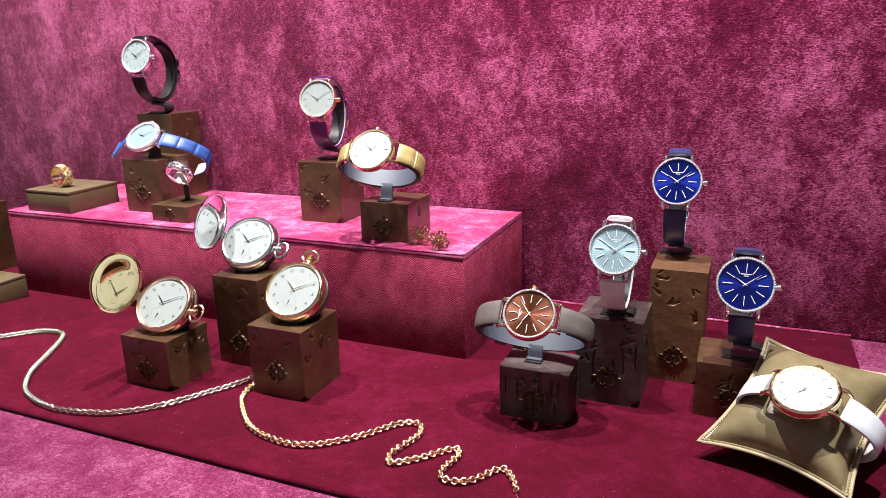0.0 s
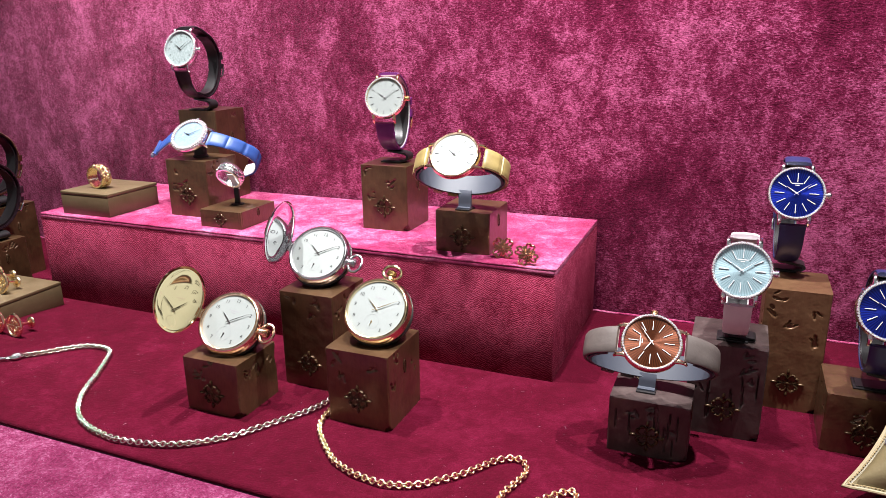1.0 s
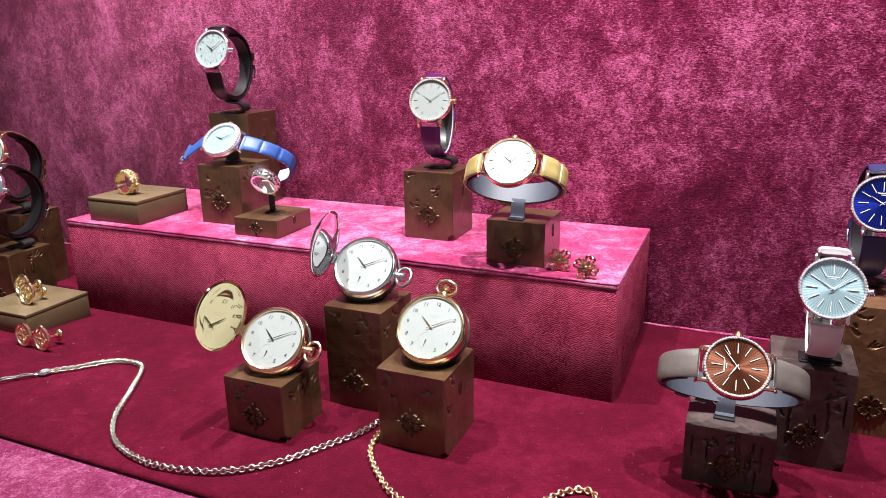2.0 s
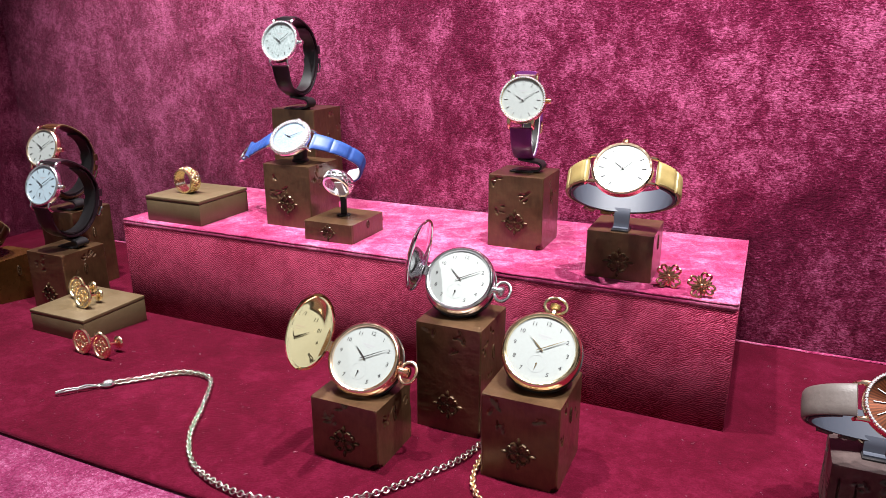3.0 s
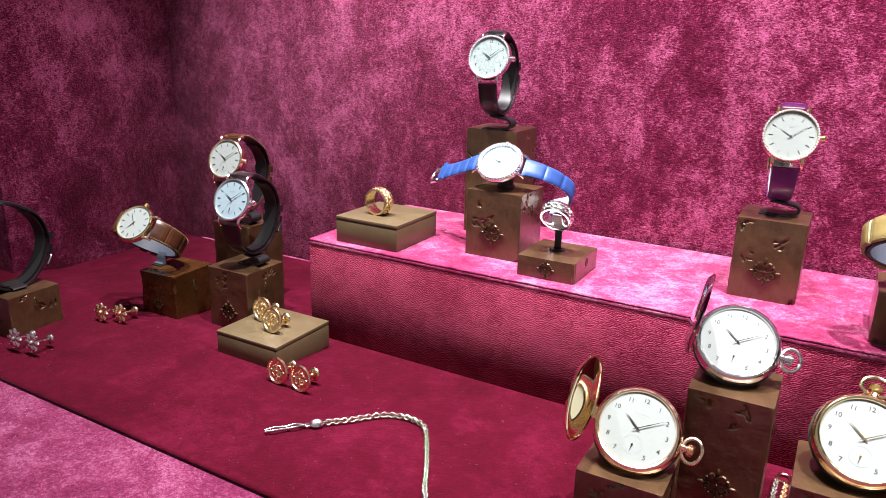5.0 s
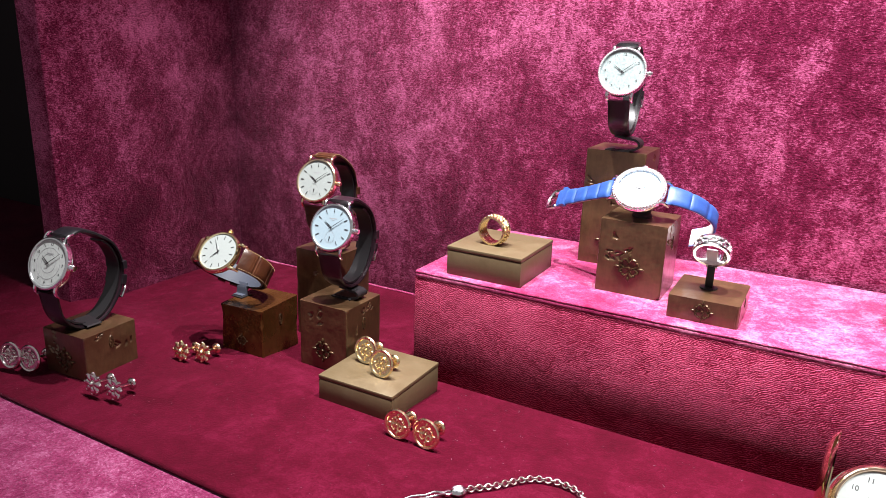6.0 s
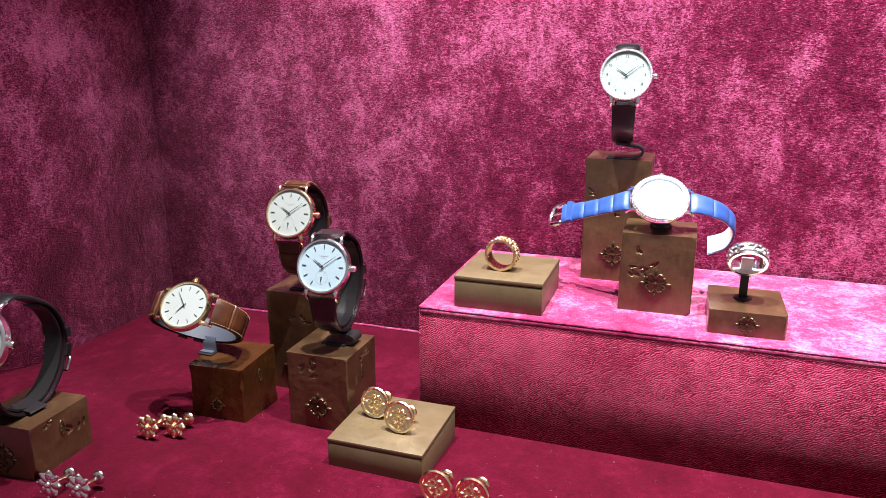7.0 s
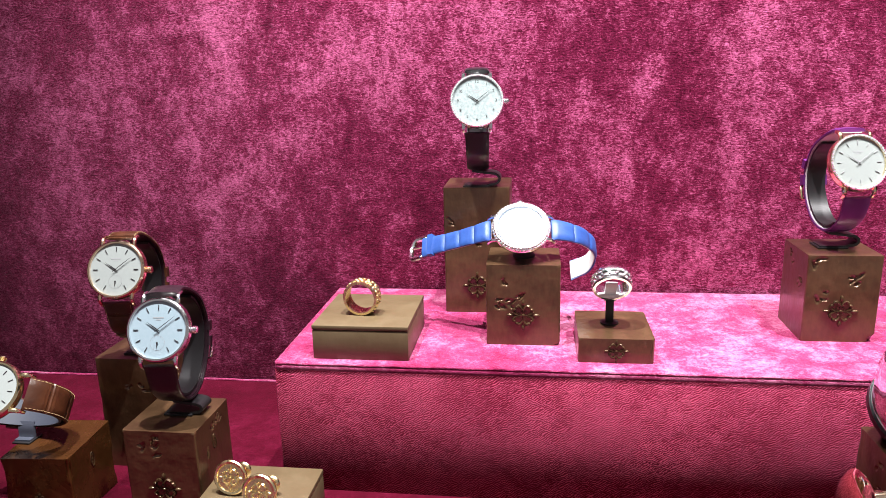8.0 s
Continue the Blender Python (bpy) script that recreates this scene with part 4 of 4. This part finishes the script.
# ---- pocket watches ----
def pocket_watch(m, label, metal_, lid_angle, bow_at, ztop, block_rect, r=0.0238, ink=M_INK, hands_mat=None):
    ob = thing("pocket_watch", m, label, "pocket watch", "pocket watches")
    case = part("case", lathe(bmesh.new(), [(0, -0.0135), (r * 0.70, -0.0132), (r * 0.90, -0.0118), (r * 0.96, -0.0100), (r * 0.985, -0.0088), (r * 0.99, -0.0074), (r * 0.965, -0.0066), (r * 0.965, -0.0050), (r * 0.985, -0.0042), (r * 1.0, -0.0032), (r * 0.985, -0.0024), (r * 0.94, -0.0020), (0, -0.0020)], 64), metal_, ob)
    part("bezel", lathe(bmesh.new(), [(r * 0.985, -0.0024), (r * 0.975, -0.0012), (r * 0.94, 0.0), (r * 0.90, 0.0004), (r * 0.86, 0.0), (r * 0.835, -0.0012), (r * 0.835, -0.0024)], 64, None, True), metal_, ob)
    dial_face(ob, r * 0.84, -0.0013, M_D_WHITE, ink, "numerals", True, (306, 55), hands_mat)
    rot = Matrix.Rotation(radians(bow_at), 4, "Z")
    stem = part("pendant", lathe(bmesh.new(), [(0, -0.001), (0.0024, -0.001), (0.0024, 0.0018), (0.0019, 0.0026), (0.0030, 0.0032)] + [(0.0036 if i % 2 else 0.0032, 0.0032 + i * 0.0003) for i in range(10)] + [(0.0028, 0.0066), (0, 0.007)], 20,
                                    rot @ Matrix.Translation((r, 0, -0.005)) @ Matrix.Rotation(radians(90), 4, "Y")), metal_, ob)
    pts = [rot @ Vector((r + 0.0055 + 0.0052 * math.cos(t), 0.0068 * math.sin(t), -0.005)) for t in (2 * math.pi * i / 36 for i in range(36))]
    part("bow", tube(bmesh.new(), pts, 0.0011, 8, True), metal_, stem)
    if lid_angle:
        lm = Matrix.Translation((-r, 0, -0.0018)) @ Matrix.Rotation(radians(-lid_angle), 4, "Y") @ Matrix.Translation((r, 0, 0.0018))
        lid = part("lid", lathe(bmesh.new(), [(0, 0.0040), (r * 0.6, 0.0034), (r * 0.88, 0.0020), (r * 0.985, 0.0), (r, -0.0004), (r * 0.985, -0.0010), (r * 0.93, -0.0010), (r * 0.915, -0.0004), (r * 0.86, 0.0001), (r * 0.6, 0.0005), (0, 0.0007)], 64, lm), M_LID_STEEL if metal_ is M_STEEL else M_LID_GOLD, ob, "polished hinged cover standing open")
        part("hinge", tube(bmesh.new(), [(-r - 0.0004, -0.0035, -0.0020), (-r - 0.0004, 0.0035, -0.0020)], 0.0011, 10), metal_, ob)
    # a dark wedge carries it
    x0, x1, y0, y1 = block_rect
    rest_ = thing("watch_rest", m, "dark rest under a pocket watch", "watch rest", "watch rests")
    bm = bmesh.new()
    inv = m.inverted()
    disc = [bm.verts.new((r * 1.02 * math.cos(t), r * 1.02 * math.sin(t), -0.0092)) for t in (2 * math.pi * i / 28 for i in range(28))]
    disc += [bm.verts.new((r * 0.98 * math.cos(t), r * 0.98 * math.sin(t), -0.0135)) for t in (2 * math.pi * i / 28 for i in range(28))]
    c = m @ Vector((0, 0, -0.02))
    cx, cy = min(max(c.x, x0 + 0.016), x1 - 0.016), min(max(c.y, y0 + 0.016), y1 - 0.014)
    low = [bm.verts.new(inv @ Vector((cx + 0.011 * math.cos(t), cy + 0.011 * math.sin(t), ztop))) for t in (2 * math.pi * i / 16 for i in range(16))]
    bmesh.ops.convex_hull(bm, input=disc + low)
    part("wedge", bm, M_STAND, rest_)
    return ob


pocket_watch(facing((-0.3950, 0.4140, 0.0650), 10, 43, -11), "rose gold hunter pocket watch with its cover open", M_ROSE, 99, 0, 0.043, (-0.4205, -0.374, 0.392, 0.437), hands_mat=M_INKMETAL)
pocket_watch(facing((-0.3575, 0.4765, 0.1018), 12, 43, -11), "white gold hunter pocket watch with its cover open", M_STEEL, 86, 0, 0.0774, (-0.3775, -0.332, 0.4515, 0.499), hands_mat=M_INKMETAL)
pocket_watch(facing((-0.2898, 0.4390, 0.0798), 8, 42, -10), "yellow gold open-faced pocket watch with white numeral dial", M_GOLD, 0, 90, 0.0556, (-0.318, -0.2705, 0.4165, 0.467), hands_mat=M_GOLD)


# ---- rings, cufflinks, earrings ----
def ring_band(m, label, r, w, metal_, gems, name="finger_ring"):
    ob = thing(name, m, label, "ring", "finger rings")
    part("band", lathe(bmesh.new(), [(r * 0.84, -w / 2), (r * 0.97, -w / 2), (r, -w * 0.36), (r * 0.96, -w * 0.25), (r * 0.96, w * 0.25), (r, w * 0.36), (r * 0.97, w / 2), (r * 0.84, w / 2)], 48, None, True), metal_, ob)
    bm = bmesh.new()
    for k in range(gems):
        t = 2 * math.pi * k / gems
        q = Matrix.Rotation(t, 4, "Z")
        for dx, dz in ((0, 0.0), (0.0016, 0.0016), (-0.0016, 0.0016), (0.0016, -0.0016), (-0.0016, -0.0016)):
            blob(bm, q @ Vector((r * 0.985, dx, dz * w / 0.008)), 0.0009, 0.0014, 0.0014, q, 8, 6)
    part("relief", bm, metal_, ob, "raised petal relief")
    # Dark metal ring laid in the recess to colour in its shade.
    part("groove_shade", lathe(bmesh.new(), [(r * 0.90, -w * 0.24), (r * 0.968, -w * 0.24), (r * 0.968, w * 0.24), (r * 0.90, w * 0.24)], 48, None, True), M_INKMETAL if metal_ is M_STEEL else M_ROSE_DARK, ob, "dark band that paints the shade between the rims")
    return ob


ring_band(facing((-0.6652, 0.5615, 0.1256), -4, 0), "wide yellow gold ring with raised petals standing on its edge", 0.0116, 0.0112, M_GOLD_SOFT, 12)
ring_band(facing((-0.5044, 0.5651, 0.1360), 2, -36), "wide white gold ring with diamonds held on a small clip", 0.0122, 0.0095, M_STEEL, 14)
st = thing("ring_clip", pose(-0.5044, 0.572, 0.107), "small ring clip with a cream tab", "ring clip")
part("clip", box(bmesh.new(), -0.0026, 0.0026, -0.0012, 0.0012, 0, 0.016, 0.0005), M_STAND, st)
bm = sweep(bmesh.new(), spline([(0, 0.0, 0.015), (0, -0.001, 0.020), (0, -0.005, 0.026), (0, -0.008, 0.030)], 0.001), [(-0.0036, -0.0008), (-0.0036, 0.0008), (0.0036, 0.0008), (0.0036, -0.0008)], (1, 0, 0))
part("tab", bm, M_LINING, st)
part("foot", lathe(bmesh.new(), [(0, 0), (0.006, 0), (0.006, 0.0008), (0, 0.0012)], 20), M_STAND, st)


def cufflink(m, label, metal_, flower, r=0.0092):
    ob = thing("cufflink", m, label, "cufflink", "pairs of cufflinks")
    if flower:
        bm = bmesh.new()
        blob(bm, (0, 0, 0.0012), r * 0.24, r * 0.24, r * 0.2)
        for k in range(8):
            q = Matrix.Rotation(k * math.pi / 4, 4, "Z")
            blob(bm, q @ Vector((0, r * 0.55, 0)), r * (0.27 if k % 2 else 0.34), r * 0.42, r * 0.16, q, 10, 6)
            blob(bm, q @ Vector((0, r * 0.86, 0.0002)), r * 0.16, r * 0.14, r * 0.14, q, 8, 5)
        part("blossom", bm, metal_, ob)
    else:
        part("head", lathe(bmesh.new(), [(0, -0.0012), (r * 0.9, -0.0012), (r, -0.0003), (r, 0.0006), (r * 0.92, 0.0014), (r * 0.80, 0.0012), (r * 0.76, 0.0004), (0, 0.0004)], 36), metal_, ob)
        bm = ornament(bmesh.new(), r * 1.45)
        bmesh.ops.transform(bm, matrix=Matrix.Translation((0, 0, 0.0006)), verts=bm.verts)
        part("rosette", bm, metal_, ob)
    part("post", tube(bmesh.new(), [(0, 0, -0.001), (0.0006, 0, -0.006), (0.001, 0, -0.013)], 0.0013, 8), metal_, ob)
    bm = bmesh.new()
    blob(bm, (0.001, 0, -0.0145), r * 0.5, r * 0.5, 0.0022, None, 14, 8)
    part("back_button", bm, metal_, ob)
    return ob


for c, mt, fl, az, el, lb in (
    ((-0.6703, 0.4330, 0.0168), M_ROSE_SOFT, False, -3, 8, "round rose gold cufflink with a rosette on the velvet"),
    ((-0.6480, 0.4328, 0.0165), M_ROSE_SOFT, False, -3, 8, "round rose gold cufflink with a rosette on the velvet"),
    ((-0.7310, 0.4825, 0.0372), M_GOLD_SOFT, False, -3, 14, "round yellow gold cufflink standing on a riser"),
    ((-0.7080, 0.4693, 0.0372), M_GOLD_SOFT, False, -3, 14, "round yellow gold cufflink standing on a riser"),
    ((-0.8777, 0.4332, 0.0199), M_ROSE_SOFT, True, 2, 8, "petalled rose gold cufflink on the velvet"),
    ((-0.8620, 0.4408, 0.0197), M_ROSE_SOFT, True, 2, 8, "petalled rose gold cufflink on the velvet"),
    ((-0.8860, 0.3600, 0.0200), M_STEEL_SOFT, True, 2, 8, "petalled white gold cufflink on the velvet"),
    ((-0.8670, 0.3630, 0.0198), M_STEEL_SOFT, True, 2, 8, "petalled white gold cufflink on the velvet"),
    ((-0.9570, 0.3575, 0.0210), M_STEEL_SOFT, False, 10, 10, "round white gold cufflink on the velvet"),
    ((-0.9740, 0.3530, 0.0213), M_STEEL_SOFT, False, 10, 10, "round white gold cufflink on the velvet"),
):
    cufflink(facing((c[0], c[1], c[2] - (0.0015 if fl else 0.0)), az, el), lb, mt, fl, 0.0090 if fl else 0.0106)

for c, rl in (((-0.2330, 0.5440, 0.0992), 0), ((-0.2112, 0.5335, 0.0992), 20)):
    ob = thing("earring", facing(c, 10, 12, rl), "rose gold openwork flower earring on the plinth", "earring", "pair of earrings")
    bm = bmesh.new()
    for k in range(4):
        q = Matrix.Rotation(k * math.pi / 2 + math.pi / 4, 4, "Z")
        for s in (-1, 1):
            pts = [q @ Vector((s * x, y, 0.0006 * math.sin(y * 900))) for x, y in ((0, 0.0008), (0.0016, 0.003), (0.0030, 0.0058), (0.0026, 0.0080), (0.0008, 0.0082), (0, 0.0062))]
            tube(bm, spline(pts, 0.0008), 0.00085, 6)
        blob(bm, q @ Vector((0, 0.0052, 0.0003)), 0.0008, 0.0008, 0.0006)
    blob(bm, (0, 0, 0.0006), 0.0014, 0.0014, 0.001)
    for k in range(8):
        q = Matrix.Rotation(k * math.pi / 4, 4, "Z")
        blob(bm, q @ Vector((0, 0.0034 if k % 2 else 0.0046, -0.0004)), 0.0011, 0.0026, 0.0007, q, 8, 5)
    part("petals", bm, M_ROSE_DARK, ob)
    part("post", tube(bmesh.new(), [(0, 0, 0), (0, 0, -0.009)], 0.0006, 8), M_ROSE, ob)
    part("butterfly", blob(bmesh.new(), (0, 0, -0.008), 0.003, 0.0025, 0.0012), M_ROSE, ob)


# ---- chains ----
def link_mesh(metal_):
    bm = bmesh.new()
    R, r, nu, nv = 0.00185, 0.00056, 14, 7
    ring = [[bm.verts.new(((R + r * math.cos(b)) * math.cos(a) * 1.04, (R + r * math.cos(b)) * math.sin(a), r * math.sin(b))) for b in (2 * math.pi * j / nv for j in range(nv))] for a in (2 * math.pi * i / nu for i in range(nu))]
    for i in range(nu):
        for j in range(nv):
            bm.faces.new((ring[i][j], ring[(i + 1) % nu][j], ring[(i + 1) % nu][(j + 1) % nv], ring[i][(j + 1) % nv]))
    bmesh.ops.recalc_face_normals(bm, faces=bm.faces)
    me = bpy.data.meshes.new("link")
    bm.to_mesh(me)
    bm.free()
    me.materials.append(metal_)
    for p in me.polygons:
        p.use_smooth = True
    return me


def chain(ctrl, metal_, label):
    ob = thing("watch_chain", pose(*ctrl[0]), label, "chain", "watch chains")
    me = link_mesh(metal_)
    pts = spline([Vector((x, y, rise(x, y) + 0.0025)) - Vector(ctrl[0]) for x, y, z in ctrl], 0.00272)
    for i in range(len(pts) - 1):
        tan = (pts[i + 1] - pts[i]).normalized()
        up = Vector((0, 0, 1)) if abs(tan.z) < 0.9 else Vector((0, 1, 0))
        y = up.cross(tan).normalized()
        z = tan.cross(y)
        q = Matrix((tan, y, z)).transposed().to_4x4()
        q = q @ Matrix.Rotation(radians((42 if i % 2 else -48) + 9 * math.sin(i * 2.3)), 4, "X")
        q.translation = (pts[i] + pts[i + 1]) / 2
        share("link", me, ob, q)
    return ob


SILVER = [
    (-0.6035, 0.4032, 0.0080), (-0.5955, 0.4112, 0.0078), (-0.5885, 0.4185, 0.0077), (-0.5751, 0.4345, 0.0075), (-0.5620, 0.4405, 0.0074), (-0.5525, 0.4408, 0.0072), (-0.5400, 0.4348, 0.0071),
    (-0.5193, 0.4021, 0.0067), (-0.5029, 0.3729, 0.0065), (-0.4787, 0.3497, 0.0062), (-0.4441, 0.3396, 0.0057), (-0.4155, 0.3415, 0.0052), (-0.3872, 0.3512, 0.0048), (-0.3641, 0.3708, 0.0045),
    (-0.3469, 0.3976, 0.0042), (-0.3336, 0.4217, 0.0040), (-0.3277, 0.4476, 0.0040), (-0.3260, 0.4775, 0.0041), (-0.3252, 0.5093, 0.0039),
]
GOLDEN = [
    (-0.3198, 0.5053, 0.0038), (-0.3208, 0.4675, 0.0039), (-0.3218, 0.4277, 0.0039), (-0.3184, 0.4059, 0.0038), (-0.3077, 0.3902, 0.0037), (-0.2831, 0.3688, 0.0033), (-0.2522, 0.3612, 0.0029),
    (-0.2299, 0.3673, 0.0025), (-0.2076, 0.3880, 0.0024), (-0.1929, 0.4089, 0.0024), (-0.1800, 0.4158, 0.0024), (-0.1720, 0.4035, 0.0024), (-0.1790, 0.3760, 0.0024), (-0.1750, 0.3655, 0.0024),
    (-0.1607, 0.3762, 0.0024), (-0.1440, 0.3945, 0.0024), (-0.1380, 0.3896, 0.0024), (-0.1415, 0.3700, 0.0024), (-0.1367, 0.3610, 0.0024), (-0.1221, 0.3649, 0.0024), (-0.1085, 0.3839, 0.0024),
    (-0.0997, 0.3778, 0.0024), (-0.0916, 0.3640, 0.0024),
]
sc = chain(SILVER, M_STEEL_SOFT, "white gold watch chain with a diamond slide and clasp")
o = Vector(SILVER[0])
slide_at = Vector((-0.6064, 0.4006, 0.0066)) - o
along = Vector((0.66, 0.75, 0)).normalized()
across = Vector((-along.y, along.x, 0))
bm = lathe(bmesh.new(), [(0, 0), (0.0040, 0), (0.0045, 0.0012), (0.0036, 0.0026), (0.0029, 0.0023), (0, 0.0023)], 24)
bmesh.ops.transform(bm, matrix=Matrix.Translation(slide_at) @ Matrix.Rotation(0.85, 4, "Z") @ Matrix.Diagonal((1.15, 1, 1, 1)), verts=bm.verts)
slide = part("slide", bm, M_STEEL, sc)
bm = bmesh.new()
blob(bm, slide_at + Vector((0, 0, 0.0030)), 0.0010, 0.0010, 0.0008, None, 7, 5)
for k in range(8):
    t = 2 * math.pi * k / 8
    blob(bm, slide_at + Vector((0.0021 * math.cos(t), 0.0021 * math.sin(t), 0.0027)), 0.0009, 0.0009, 0.0007, None, 7, 5)
part("gem", bm, M_GEM, slide, "cluster of pale blue-white stones")
ringlet = slide_at - along * 0.0062 + Vector((0, 0, 0.0012))
part("clasp_ring", tube(bmesh.new(), [ringlet + along * 0.0024 * math.cos(t) + across * 0.0017 * math.sin(t) for t in (2 * math.pi * i / 18 for i in range(18))], 0.0007, 7, True), M_STEEL, sc)
bm = bmesh.new()
for q, wide in ((-1, 0.0016), (1, 0.0022)):
    pts = [ringlet - along * a + across * (q * wide * b) + Vector((0, 0, c)) for a, b, c in ((0.0022, 0.2, 0), (0.008, 1.0, 0.0008), (0.014, 0.7, 0.0003), (0.022, 1.0, 0.0006), (0.029, 0.4, 0))]
    tube(bm, spline(pts, 0.0010), 0.0007, 8)
tube(bm, [ringlet - along * 0.013 - across * 0.002, ringlet - along * 0.013 + across * 0.002], 0.0008, 7)
part("clasp", bm, M_STEEL, sc)
gc = chain(GOLDEN, M_ROSE_SOFT, "rose gold watch chain winding over the crimson velvet")
o = Vector(GOLDEN[0])
bm = tube(bmesh.new(), [Vector((-0.0916, 0.3620, 0.0022)) - o, Vector((-0.0880, 0.3560, 0.0022)) - o, Vector((-0.0850, 0.3500, 0.0020)) - o, Vector((-0.0820, 0.3520, 0.0020)) - o], 0.0009, 8)
part("clasp", bm, M_ROSE, gc)
bm = tube(bmesh.new(), [Vector((-0.3215 + 0.004 * math.cos(t), 0.513 + 0.005 * math.sin(t), 0.002)) - o for t in (2 * math.pi * i / 20 for i in range(20))], 0.0009, 7, True)
part("clasp_ring", bm, M_ROSE, gc)


# ---- lint on the velvet ----
rnd = random.Random(5)
bm = bmesh.new()
for k in range(900):
    x, y = rnd.uniform(X0 + 0.02, X1 - 0.02), rnd.uniform(Y0 + 0.008, PY0 - 0.006)
    if k % 5 == 0:
        x, y = rnd.uniform(PX1 + 0.01, X1 - 0.02), rnd.uniform(PY0, Y1 - 0.02)
    a, ln = rnd.uniform(0, 6.3), rnd.uniform(0.0003, 0.0012) if k % 12 else rnd.uniform(0.0015, 0.003)
    bend = rnd.uniform(-0.7, 0.7)
    pts = [(x + ln * s * math.cos(a + bend * s), y + ln * s * math.sin(a + bend * s), rise(x, y) + 0.00025 + 0.0003 * s * (1 - s)) for s in (0, 0.5, 1)]
    tube(bm, pts, rnd.uniform(0.00005, 0.00010), 3)
lint = part("lint", bm, M_LINT, None, "", False)
tagged(lint, "pale specks of lint scattered on the dark velvet", "lint", kind="stuff")
